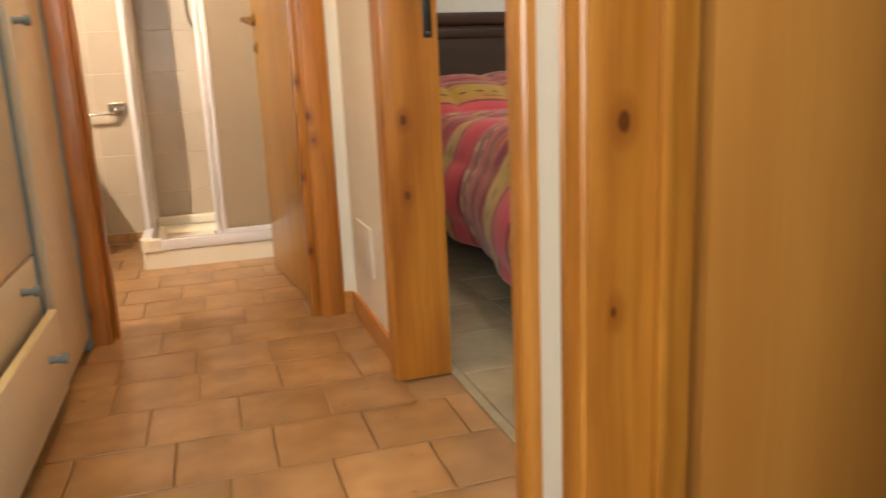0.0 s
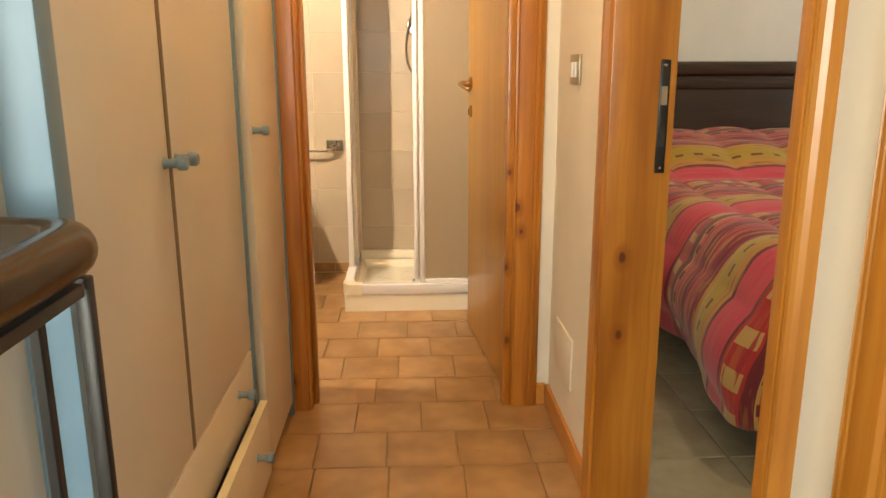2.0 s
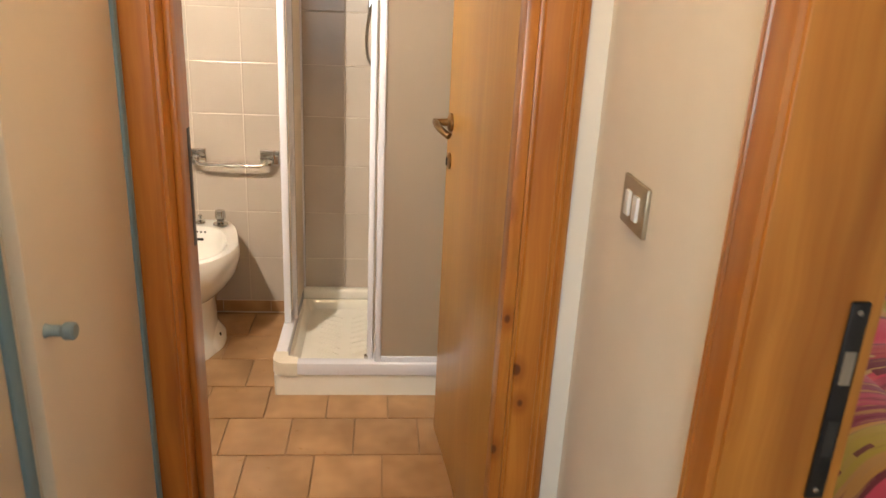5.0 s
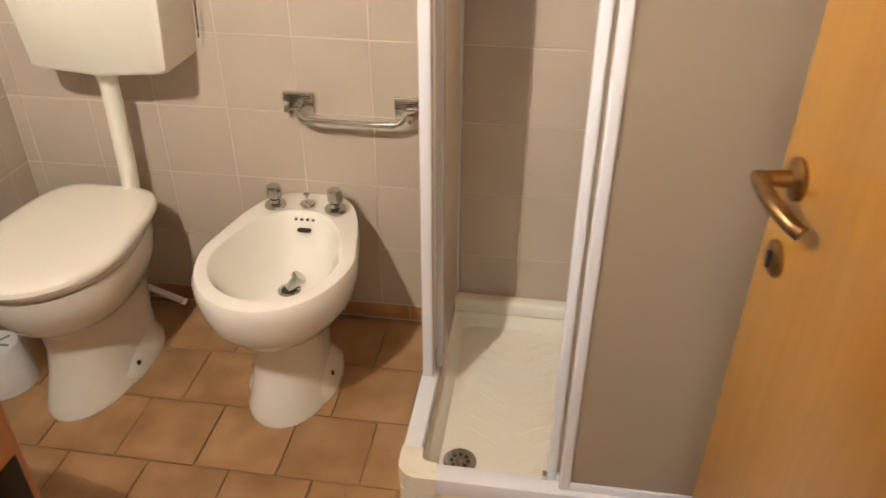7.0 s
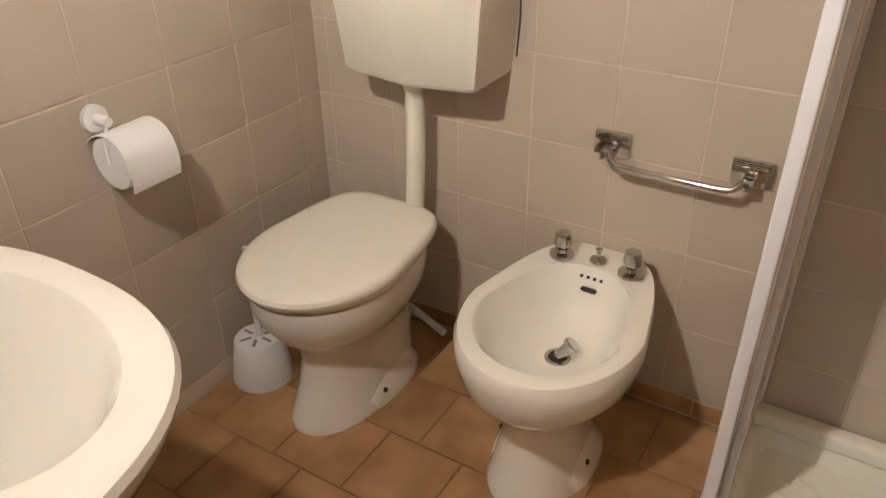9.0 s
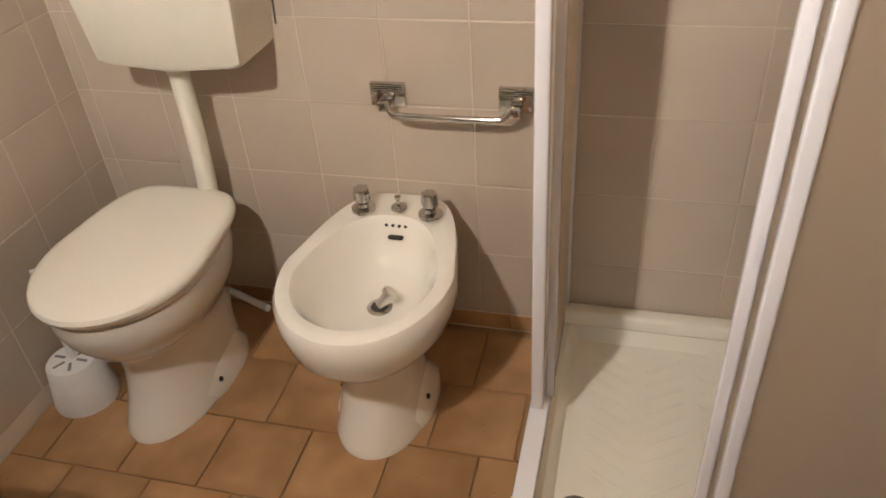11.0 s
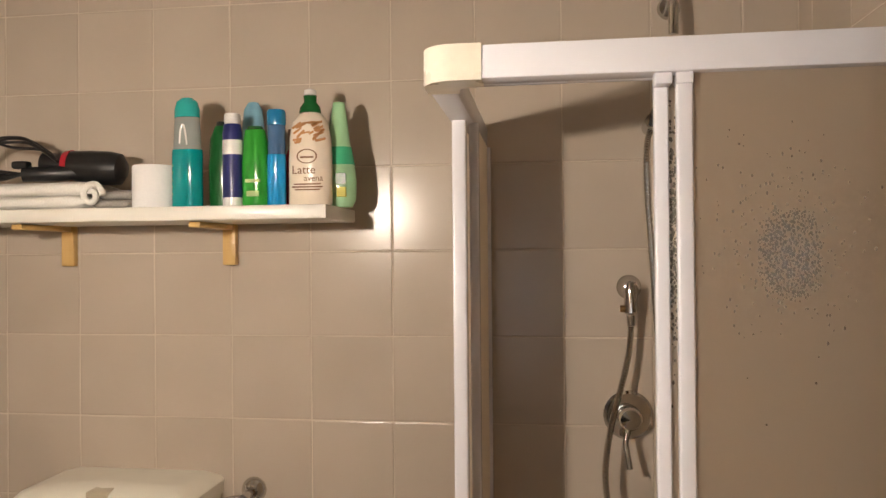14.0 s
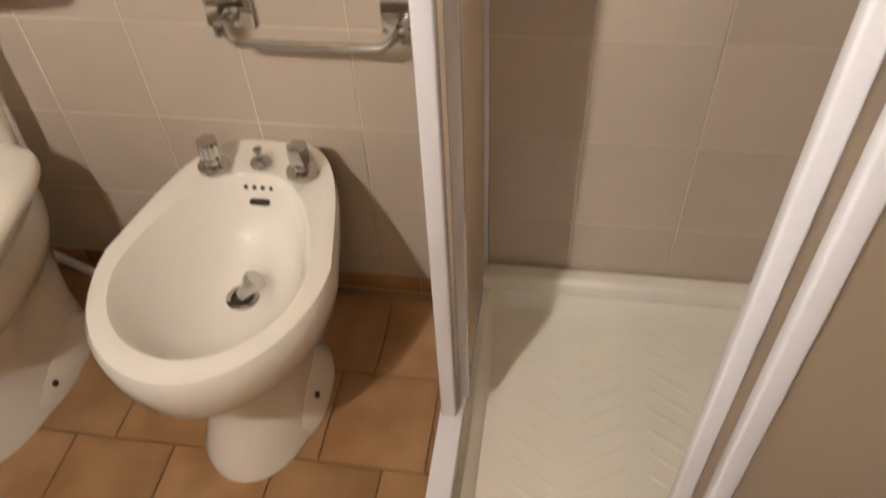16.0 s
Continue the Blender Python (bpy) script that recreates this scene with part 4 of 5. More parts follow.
cs = root("cistern", (-1.04, BACK_Y, 0.81), "ivory plastic cistern hung on the tiled wall", "cistern")
cw = lambda x0, x1, y0, z, sag=0.0: [(x0, BACK_Y - 0.001, z), (x1, BACK_Y - 0.001, z), (x1, y0 + 0.02, z), (x1 - 0.004, y0 + 0.006, z), (x1 - 0.018, y0, z), (-1.04, y0 - 0.004, z - sag), (x0 + 0.018, y0, z), (x0 + 0.004, y0 + 0.006, z), (x0, y0 + 0.02, z)]
part("tank", loft([cw(-1.205, -0.870, 4.045, 0.808, 0.010), cw(-1.215, -0.860, 4.035, 0.820, 0.010), cw(-1.243, -0.834, 4.022, 1.085, 0.0)]), M_CISTERN, cs, sharp=40)
part("tank_lid", loft([cw(-1.246, -0.831, 4.018, 1.087), cw(-1.250, -0.827, 4.014, 1.090), cw(-1.252, -0.825, 4.012, 1.122, -0.008), cw(-1.244, -0.833, 4.024, 1.132, -0.010), cw(-1.20, -0.875, 4.08, 1.142, -0.012)]), M_CISTERN, cs, sharp=40)
part("flush_button", box(-1.063, -1.012, 4.008, 4.05, 1.120, 1.146, 0.004), plain("beige_button", (0.55, 0.48, 0.36), 0.35), cs)
part("maker_mark", box(-1.052, -1.022, 4.0085, 4.012, 1.088, 1.094), plain("grey_print", (0.30, 0.28, 0.24), 0.5), cs)
part("flush_pipe", tube(smooth_path([(-1.068, 4.115, 0.83), (-1.068, 4.115, 0.70), (-1.072, 4.115, 0.55), (-1.080, 4.115, 0.44), (-1.090, 4.10, 0.38), (-1.10, 4.06, 0.34)], 6), 0.024, 18), M_CISTERN, cs)
part("pipe_collar", lathe([(0, -0.035), (0.026, -0.035), (0.034, -0.005), (0.036, 0.0), (0.036, 0.02), (0, 0.02)], (-1.068, 4.115, 0.80), 24), M_CISTERN, cs)
part("inlet_nut", lathe([(0, 0), (0.013, 0), (0.013, 0.012), (0.007, 0.014), (0.007, 0.024), (0, 0.024)], (-0.836, 4.10, 1.095), 14, m=pose(0, 0, 0, 0, 90, 0)), M_WHITEPL, cs)
part("pull_cord", tube(smooth_path([(-0.829, 4.10, 1.10), (-0.822, 4.13, 1.06), (-0.824, 4.17, 0.98), (-0.834, 4.18, 0.86)], 6), 0.0022, 8), M_BLACK, cs)
sv = root("supply_valve", (-0.748, BACK_Y, 1.10), "chrome angle valve feeding the cistern", "valve")
part("rose", lathe([(0, 0), (0.031, 0), (0.029, 0.008), (0.016, 0.020), (0, 0.022)], (-0.748, BACK_Y - 0.001, 1.100), 28, m=pose(0, 0, 0, 90)), M_CHROME, sv)
part("body", tube([(-0.748, BACK_Y - 0.015, 1.10), (-0.748, BACK_Y - 0.075, 1.10)], 0.010, 14), M_CHROME, sv)
part("tap", lathe([(0, 0), (0.014, 0), (0.016, 0.012), (0.010, 0.018), (0, 0.018)], (-0.748, BACK_Y - 0.062, 1.072), 10), M_CHROME, sv)
part("supply_tube", tube(smooth_path([(-0.752, BACK_Y - 0.068, 1.100), (-0.775, BACK_Y - 0.085, 1.102), (-0.795, BACK_Y - 0.10, 1.094), (-0.815, BACK_Y - 0.11, 1.094)], 6), 0.007, 12), M_CHROME, sv)
wp = root("waste_pipe", (-1.05, 4.12, 0.1), "thin white plastic pipe along the wall foot", "pipe")
part("pipe", tube([(-1.18, 4.165, 0.085), (-0.985, 4.100, 0.075)], 0.010, 12), M_WHITEPL, wp)

br = root("toilet_brush", (-1.368, 3.772, 0), "white plastic toilet brush in its cup", "toilet brush")
part("cup", lathe([(0, 0), (0.082, 0), (0.083, 0.006), (0.064, 0.124), (0.060, 0.130), (0.048, 0.132), (0, 0.132)], (-1.368, 3.772, 0), 28), M_WHITEPL, br)
for i in range(6):
    a = 2 * math.pi * i / 6
    # Grey bars on the cup's top: shade of its slots put into colour.
    part("slot", box(-0.015, 0.015, -0.004, 0.004, 0, 0.0014, 0.001, 1, m=pose(-1.368 + 0.032 * math.cos(a), 3.772 + 0.032 * math.sin(a), 0.1316, 0, 0, 60 * i)), plain("slot_shade_grey", (0.25, 0.25, 0.26), 0.6), br)
part("handle", tube([(-1.366, 3.776, 0.125), (-1.380, 3.792, 0.37), (-1.381, 3.793, 0.395)], 0.008, 12), M_WHITEPL, br)

# toilet roll on the side wall
RY, RZ, RX0 = 3.552, 0.742, -1.386
tr = root("toilet_roll", (RX0, RY, RZ), "white toilet paper roll on a wall holder", "toilet roll")
part("holder", lathe([(0, 0), (0.028, 0), (0.028, 0.012), (0.012, 0.016), (0.010, 0.05), (0, 0.05)], (LEFT_X + 0.001, RY - 0.03, RZ + 0.078), 20, m=pose(0, 0, 0, 0, 90, 0)), M_WHITEPL, tr)
part("hook", tube([(LEFT_X + 0.045, RY - 0.03, RZ + 0.075), (RX0, RY - 0.058, RZ + 0.05), (RX0, RY - 0.058, RZ)], 0.004, 8), M_WHITEPL, tr)
prof = []
for i in range(30):
    a = 2 * math.pi * i / 30
    prof.append((0.056 * math.cos(a), 0.056 * math.sin(a)))
roll_rings = [[(RX0 + x * s_, y_, RZ + z * s_) for x, z in prof] for y_, s_ in ((RY - 0.054, 0.36), (RY - 0.054, 0.97), (RY - 0.052, 1.0), (RY + 0.052, 1.0), (RY + 0.054, 0.97), (RY + 0.054, 0.36))]
part("roll", loft(roll_rings, cap=(False, False)), M_PAPER, tr)
for y_ in (RY - 0.0532, RY + 0.0532):
    part("roll_end", loft([[(RX0 + x * q, y_, RZ + z * q) for x, z in prof] for q in (0.975, 0.5, 0.1)], cap=(False, True)), M_PAPER, tr)
arc = smooth_path([(-0.058, 0.034), (-0.035, 0.053), (0.0, 0.0625), (0.034, 0.054), (0.055, 0.030), (0.063, 0.0), (0.064, -0.030), (0.060, -0.050)], 4)
arc = [(p[0], p[1]) for p in arc]
part("cover", loft([[(RX0 + x, y_, RZ + z) for x, z in arc] + [(RX0 + x * 0.968, y_, RZ + z * 0.968) for x, z in arc[::-1]] for y_ in (RY - 0.060, RY - 0.058, RY + 0.058, RY + 0.060)]), M_COVER, tr, "smooth white cover over the roll")

# ---- bidet ----
BX = -0.579
bd = root("bidet", (BX, 3.9, 0), "white ceramic bidet with chrome taps", "bidet")
tp = 0.30
part("bowl", loft([egg(BX, 0.108, 3.710, 4.040, 0.0000), egg(BX, 0.108, 3.710, 4.040, 0.0130), egg(BX, 0.100, 3.720, 4.040, 0.0324), egg(BX, 0.092, 3.755, 4.050, 0.1080), egg(BX, 0.090, 3.770, 4.070, 0.1620), egg(BX, 0.102, 3.762, 4.100, 0.2160, taper=0.1),
                   egg(BX, 0.155, 3.694, 4.160, 0.2700, taper=0.2), egg(BX, 0.188, 3.652, 4.190, 0.3240, taper=tp), egg(BX, 0.200, 3.642, 4.205, 0.3780, taper=tp, back=4), egg(BX, 0.200, 3.642, 4.205, 0.4082, taper=tp, back=4), egg(BX, 0.194, 3.650, 4.205, 0.4212, taper=tp, back=4),
                   egg(BX, 0.178, 3.667, 4.170, 0.4266, taper=tp), egg(BX, 0.160, 3.690, 4.105, 0.4234, taper=0.25), egg(BX, 0.150, 3.702, 4.092, 0.4104, taper=0.22), egg(BX, 0.131, 3.732, 4.080, 0.3564, taper=0.2), egg(BX, 0.100, 3.780, 4.050, 0.3078, taper=0.15), egg(BX, 0.056, 3.850, 4.000, 0.2862), egg(BX, 0.029, 3.898, 3.950, 0.2830)]), M_CERAMIC, bd)
for sx in (-1, 1):
    part("foot_lug", loft([egg(BX + sx * 0.064, 0.060, 3.79, 4.03, 0.0, 24), egg(BX + sx * 0.064, 0.057, 3.80, 4.03, 0.03, 24), egg(BX + sx * 0.050, 0.042, 3.82, 3.99, 0.085, 24), egg(BX + sx * 0.045, 0.03, 3.87, 3.99, 0.12, 24)]), M_CERAMIC, bd)
    part("foot_bolt", lathe([(0, 0), (0.007, 0), (0.007, 0.004), (0, 0.006)], (BX + sx * 0.110, 3.885, 0.050), 12, m=pose(0, 0, 0, 0, sx * 75, 0)), M_HOLE_SHADE_BOLT, bd)
    tap = part("tap", lathe([(0, 0), (0.030, 0), (0.029, 0.006), (0.016, 0.011), (0.014, 0.020), (0, 0.020)], (BX + 0.004 + sx * 0.084, 4.108, 0.432), 24), M_CHROME, bd, "chrome tap")
    knob = []
    for z, r in ((0.020, 0.016), (0.024, 0.0195), (0.046, 0.0195), (0.052, 0.0175), (0.054, 0.010)):
        knob.append([(BX + 0.004 + sx * 0.084 + r * (1 + 0.07 * math.cos(6 * a)) * math.cos(a), 4.108 + r * (1 + 0.07 * math.cos(6 * a)) * math.sin(a), 0.432 + z * 1.15) for a in [2 * math.pi * i / 36 for i in range(36)]])
    part("tap_knob", loft(knob), M_CHROME, tap)
pop = part("plug_lever", lathe([(0, 0), (0.020, 0), (0.019, 0.005), (0.010, 0.010), (0.005, 0.012), (0.005, 0.024), (0.008, 0.028), (0.008, 0.033), (0, 0.036)], (BX + 0.004, 4.125, 0.432), 20), M_CHROME, bd)
for i in range(4):
    part("rim_hole", lathe([(0, 0), (0.0042, 0), (0.0042, 0.002), (0, 0.002)], (BX + 0.005 + (i - 1.5) * 0.016, 4.089, 0.404), 10, m=pose(0, 0, 0, 75)), M_HOLE_SHADE_BOLT, bd)
part("overflow", box(-0.019, 0.019, -0.005, 0.005, 0, 0.0022, 0.0045, 3, m=pose(BX + 0.004, 4.0805, 0.376, 76)), M_HOLE_SHADE_BOLT, bd)
dr_ = part("drain", lathe([(0, 0), (0.030, 0), (0.030, 0.004), (0.021, 0.005), (0.019, 0.002), (0, 0.002)], (BX + 0.002, 3.925, 0.2825), 28), M_CHROME, bd, "chrome drain with its plug lifted")
part("drain_hole", lathe([(0, 0), (0.019, 0), (0.019, 0.0015), (0, 0.0015)], (BX + 0.002, 3.925, 0.2855), 20), M_HOLE_SHADE_BOLT, dr_)
part("plug", lathe([(0, 0), (0.014, 0), (0.015, 0.034), (0.021, 0.036), (0.021, 0.044), (0.018, 0.047), (0, 0.047)], (BX + 0.004, 3.925, 0.290), 20, m=pose(0, 0, 0, -18, 38, 0)), M_CHROME, dr_)

# ---- washbasin ----
SBX = -0.958
sb = root("washbasin", (SBX, END_Y + 0.12, 0), "white ceramic washbasin on a pedestal", "washbasin")


def bowl(w, yf, z, e=2.5, n=56):
    y0 = END_Y + 0.121
    ring = []
    for i in range(n):
        a = 2 * math.pi * i / n
        c, s_ = math.cos(a), math.sin(a)
        ex = e if s_ > 0 else 8
        ring.append((SBX + w * math.copysign(abs(c) ** (2 / ex), c), (y0 + 0.20) + (yf - y0 - 0.20 if s_ > 0 else 0.20) * math.copysign(abs(s_) ** (2 / ex), s_), z))
    return ring


def bowl_in(w, y0, yf, z, n=56):
    return [(SBX + w * math.cos(2 * math.pi * i / n), (y0 + yf) / 2 + (yf - y0) / 2 * math.sin(2 * math.pi * i / n), z) for i in range(n)]


part("basin", loft([bowl(0.138, 2.890, 0.62), bowl(0.233, 3.040, 0.67), bowl(0.318, 3.120, 0.745), bowl(0.350, 3.148, 0.80), bowl(0.355, 3.153, 0.818), bowl(0.350, 3.148, 0.828), bowl(0.331, 3.128, 0.832), bowl_in(0.272, 2.76, 3.105, 0.826), bowl_in(0.258, 2.775, 3.092, 0.81), bowl_in(0.22, 2.80, 3.05, 0.74), bowl_in(0.12, 2.86, 2.98, 0.69), bowl_in(0.03, 2.90, 2.94, 0.685)]), M_CERAMIC, sb)
part("pedestal", loft([egg(SBX, 0.12, 2.66, 2.93, 0.0, 36), egg(SBX, 0.10, 2.67, 2.91, 0.05, 36), egg(SBX, 0.085, 2.68, 2.90, 0.35, 36), egg(SBX, 0.11, 2.66, 2.92, 0.64, 36)]), M_CERAMIC, sb)
part("drain", lathe([(0, 0), (0.022, 0), (0.022, 0.003), (0, 0.004)], (SBX, 2.92, 0.685), 20), M_CHROME, sb)
mt = part("mixer_tap", lathe([(0, 0), (0.024, 0), (0.022, 0.08), (0.016, 0.10), (0, 0.10)], (SBX, 2.69, 0.830), 20), M_CHROME, sb, "chrome basin mixer")
part("spout", tube(smooth_path([(SBX, 2.69, 0.89), (SBX, 2.76, 0.91), (SBX, 2.83, 0.89)], 6), 0.011, 12), M_CHROME, mt)

# ---- bathroom shelf and what stands on it ----
SH = 1.778
sh = root("wall_shelf", (-0.95, BACK_Y, SH), "cream laminate wall shelf on pale wooden brackets", "shelf")
part("board", box(-1.42, -0.490, 3.965, BACK_Y - 0.001, SH - 0.030, SH, 0.003), M_SHELF, sh)
for x in (-1.225, -0.800):
    bk = part("bracket", box(x - 0.017, x + 0.017, BACK_Y - 0.022, BACK_Y - 0.001, 1.648, SH - 0.030, 0.004), M_BRACKET, sh)
    part("arm", box(x - 0.014, x + 0.014, BACK_Y - 0.205, BACK_Y - 0.022, SH - 0.044, SH - 0.0305, 0.004), M_BRACKET, bk)

bottles = "toiletries on the shelf"


def bottle(name, x, y, label, body, cap=None, mats=(None, None), flat=0.62, category="bottle", turn=0):
    """Body and cap as turned, flattened profiles on the shelf."""
    ob = root(name, (x, y, SH), label, category, bottles)
    m = pose(0, 0, 0, 0, 0, turn)
    part("body", lathe(body, (x, y, SH + 0.0005), 28, 1.0, flat, m=m), mats[0], ob)
    if cap:
        part("cap", lathe(cap, (x, y, SH + 0.0005), 24, 1.0, min(1.0, flat * 1.15), m=m), mats[1], ob)
    return ob


TEAL = plain("teal_gel", (0.0, 0.26, 0.27), 0.12)
TEALCAP = plain("teal_cap", (0.02, 0.38, 0.36), 0.25)
CLEAR = plain("clear_grey_plastic", (0.42, 0.47, 0.46), 0.15, Transmission_Weight=0.4)
GREEN = plain("green_shampoo", (0.03, 0.32, 0.035), 0.18)
DKGREEN = plain("dark_green_plastic", (0.010, 0.10, 0.025), 0.25)
NAVY = plain("navy_label", (0.02, 0.025, 0.14), 0.3)
WHITE = plain("bottle_white", (0.80, 0.79, 0.77), 0.25)
SKY = plain("bright_blue_gel", (0.01, 0.28, 0.62), 0.15)
SKYCAP = plain("blue_cap", (0.015, 0.20, 0.42), 0.22)
CLEARBLUE = plain("clear_blue_plastic", (0.10, 0.22, 0.42), 0.12, Transmission_Weight=0.35)
CREAM = plain("cream_bottle", (0.82, 0.71, 0.58), 0.25)
CREAM2 = plain("cream_bottle_upper", (0.80, 0.75, 0.68), 0.25)
MINT = plain("mint_bottle", (0.36, 0.62, 0.36), 0.22)
MINTCAP = plain("green_wave", (0.06, 0.42, 0.22), 0.22)
RED = plain("red_bottle", (0.40, 0.015, 0.03), 0.22)
OAT = plain("oat_print", (0.50, 0.22, 0.06), 0.5)
BROWN = plain("brown_print", (0.20, 0.09, 0.035), 0.5)
LIME = plain("pale_print", (0.45, 0.62, 0.25), 0.5)

b = bottle("shower_gel_bottle", -0.836, 4.050, "teal shower gel bottle with a clear hook neck", [(0, 0), (0.032, 0), (0.036, 0.006), (0.036, 0.125), (0.035, 0.132), (0, 0.132)],
           [(0, 0.205), (0.029, 0.205), (0.029, 0.222), (0.024, 0.240), (0.012, 0.249), (0, 0.250)], (TEAL, TEALCAP), 0.6)
part("neck", lathe([(0, 0.132), (0.033, 0.132), (0.031, 0.175), (0.029, 0.205), (0, 0.205)], (-0.836, 4.050, SH), 24, 1.0, 0.55), CLEAR, b, "clear plastic neck")
part("hook", tube(smooth_path([(-0.846, 4.034, SH + 0.145), (-0.844, 4.033, SH + 0.175), (-0.838, 4.033, SH + 0.188), (-0.833, 4.033, SH + 0.172), (-0.829, 4.034, SH + 0.142)], 4), 0.0022, 8), WHITE, b)
for i in range(5):
    part("print_bar", box(-0.866, -0.852 - 0.003 * (i % 2), 4.0330 + 0.0035, 4.0365 + 0.0035, SH + 0.03 + i * 0.016, SH + 0.035 + i * 0.016), LIME, b)
b = bottle("shampoo_bottle", -0.773, 4.088, "dark green shampoo bottle", [(0, 0), (0.024, 0), (0.028, 0.01), (0.030, 0.09), (0.026, 0.16), (0.014, 0.190), (0, 0.190)], [(0, 0.189), (0.012, 0.189), (0.010, 0.200), (0, 0.200)], (DKGREEN, M_BLACK), 0.6)
b = bottle("body_cream_tube", -0.727, 4.045, "navy and white striped body cream bottle", [(0, 0), (0.018, 0), (0.022, 0.004), (0.022, 0.165), (0.019, 0.185), (0, 0.186)], [(0, 0.186), (0.018, 0.186), (0.018, 0.206), (0.016, 0.209), (0, 0.209)], (NAVY, WHITE), 0.85)
part("white_band", lathe([(0, 0.118), (0.0226, 0.118), (0.0226, 0.150), (0, 0.150)], (-0.727, 4.045, SH), 28, 1.0, 0.86), WHITE, b)
part("white_foot", lathe([(0, 0.0), (0.019, 0.0), (0.0226, 0.004), (0.0226, 0.022), (0, 0.022)], (-0.727, 4.045, SH + 0.0003), 28, 1.0, 0.86), WHITE, b)
b = bottle("hair_spray", -0.716, 4.140, "pale blue rounded spray bottle", [(0, 0), (0.024, 0), (0.026, 0.2), (0.022, 0.235), (0.012, 0.252), (0, 0.255)], None, (plain("pale_blue", (0.20, 0.42, 0.55), 0.25), None), 0.8)
b = bottle("shampoo_bottle", -0.676, 4.050, "bright green shampoo bottle with pale print", [(0, 0), (0.026, 0), (0.030, 0.008), (0.031, 0.085), (0.027, 0.150), (0.023, 0.172), (0, 0.175)], [(0, 0.174), (0.020, 0.174), (0.016, 0.180), (0, 0.180)], (GREEN, DKGREEN), 0.6)
part("label_bar", box(-0.692, -0.658, 4.0295, 4.0325, SH + 0.055, SH + 0.062), LIME, b)
part("label_bar", box(-0.689, -0.661, 4.0293, 4.0325, SH + 0.024, SH + 0.036), LIME, b)
b = bottle("shower_gel_bottle", -0.625, 4.045, "slim bright blue shower gel bottle", [(0, 0), (0.019, 0), (0.021, 0.004), (0.021, 0.115), (0, 0.116)], [(0, 0.180), (0.020, 0.180), (0.021, 0.186), (0.021, 0.208), (0.018, 0.214), (0, 0.214)], (SKY, SKYCAP), 0.8)
part("neck", lathe([(0, 0.116), (0.020, 0.116), (0.020, 0.180), (0, 0.180)], (-0.625, 4.045, SH), 24, 1.0, 0.8), CLEARBLUE, b)
bottle("nail_polish_bottle", -0.607, 4.105, "small red bottle behind the others", [(0, 0), (0.020, 0), (0.022, 0.11), (0.012, 0.135), (0, 0.135)], [(0, 0.135), (0.012, 0.135), (0.011, 0.18), (0, 0.18)], (RED, BROWN), 0.8)
b = bottle("lotion_bottle", -0.549, 4.050, "cream oat milk lotion bottle with dark green cap", [(0, 0), (0.044, 0), (0.049, 0.006), (0.049, 0.10), (0.047, 0.15), (0.040, 0.185), (0.026, 0.202), (0.018, 0.206), (0, 0.206)],
           [(0, 0.206), (0.025, 0.206), (0.023, 0.218), (0.014, 0.230), (0.015, 0.244), (0, 0.246)], (CREAM, DKGREEN), 0.55)
part("cap_tip", lathe([(0, 0.246), (0.014, 0.246), (0.013, 0.256), (0.007, 0.259), (0, 0.259)], (-0.549, 4.050, SH), 18), WHITE, b)
FACE = 4.0215
lm = lambda x, z: Matrix.Translation((x, FACE, SH + z)) @ pose(0, 0, 0, 90)
ro = random.Random(3)
for i in range(34):
    a = ro.uniform(-0.5, 0.5)
    cx, cz = -0.545 + ro.uniform(-0.030, 0.026), 0.160 + ro.uniform(-0.020, 0.022)
    part("oat_grain", box(-0.012, 0.012, -0.0012, 0.0012, -0.0026, 0.0026, 0.001, 1, m=pose(cx, 4.0262 + 0.0012 * (cz > 0.16) * 2, SH + cz, 0, -25 + 40 * a, 0)), OAT, b)
part("emblem", loft([[(-0.549 + 0.023 * q * math.cos(2 * math.pi * i / 32), FACE + 0.001, SH + 0.108 + 0.016 * q * math.sin(2 * math.pi * i / 32)) for i in range(32)] for q in (1.0, 0.86)], cap=(False, False)), BROWN, b)
part("emblem_bar", box(-0.564, -0.534, FACE + 0.0006, FACE + 0.0014, SH + 0.104, SH + 0.108), BROWN, b)
lettering("word", "Latte", 0.026, lm(-0.556, 0.070), BROWN, b)
lettering("word", "avena", 0.019, lm(-0.534, 0.054), BROWN, b)
for z, w_ in ((0.046, 0.030), (0.040, 0.034), (0.034, 0.028)):
    part("print_bar", box(-0.548 - w_, -0.548 + w_, FACE + 0.0006, FACE + 0.0014, SH + z, SH + z + 0.003), BROWN, b)
b = bottle("body_wash_bottle", -0.496, 4.092, "leaning pale mint bottle with green shoulder", [(0, 0), (0.030, 0), (0.038, 0.015), (0.040, 0.06), (0.035, 0.10), (0.025, 0.145), (0.020, 0.19), (0.013, 0.235), (0, 0.238)], None, (MINT, None), 0.6)
part("shoulder", lathe([(0, 0.095), (0.0366, 0.095), (0.0325, 0.115), (0.0285, 0.135), (0, 0.135)], (-0.496, 4.092, SH), 24, 1.0, 0.62), MINTCAP, b)
part("label_mark", box(-0.498, -0.474, 4.0665, 4.0705, SH + 0.05, SH + 0.075, 0.0009, 1), DKGREEN, b)
part("label_mark", box(-0.496, -0.474, 4.0665, 4.0705, SH + 0.022, SH + 0.044, 0.0009, 1), plain("yellow_print", (0.55, 0.50, 0.05), 0.5), b)
pr = root("spare_toilet_roll", (-0.922, 4.068, SH), "spare white toilet roll standing on the shelf", "toilet roll")
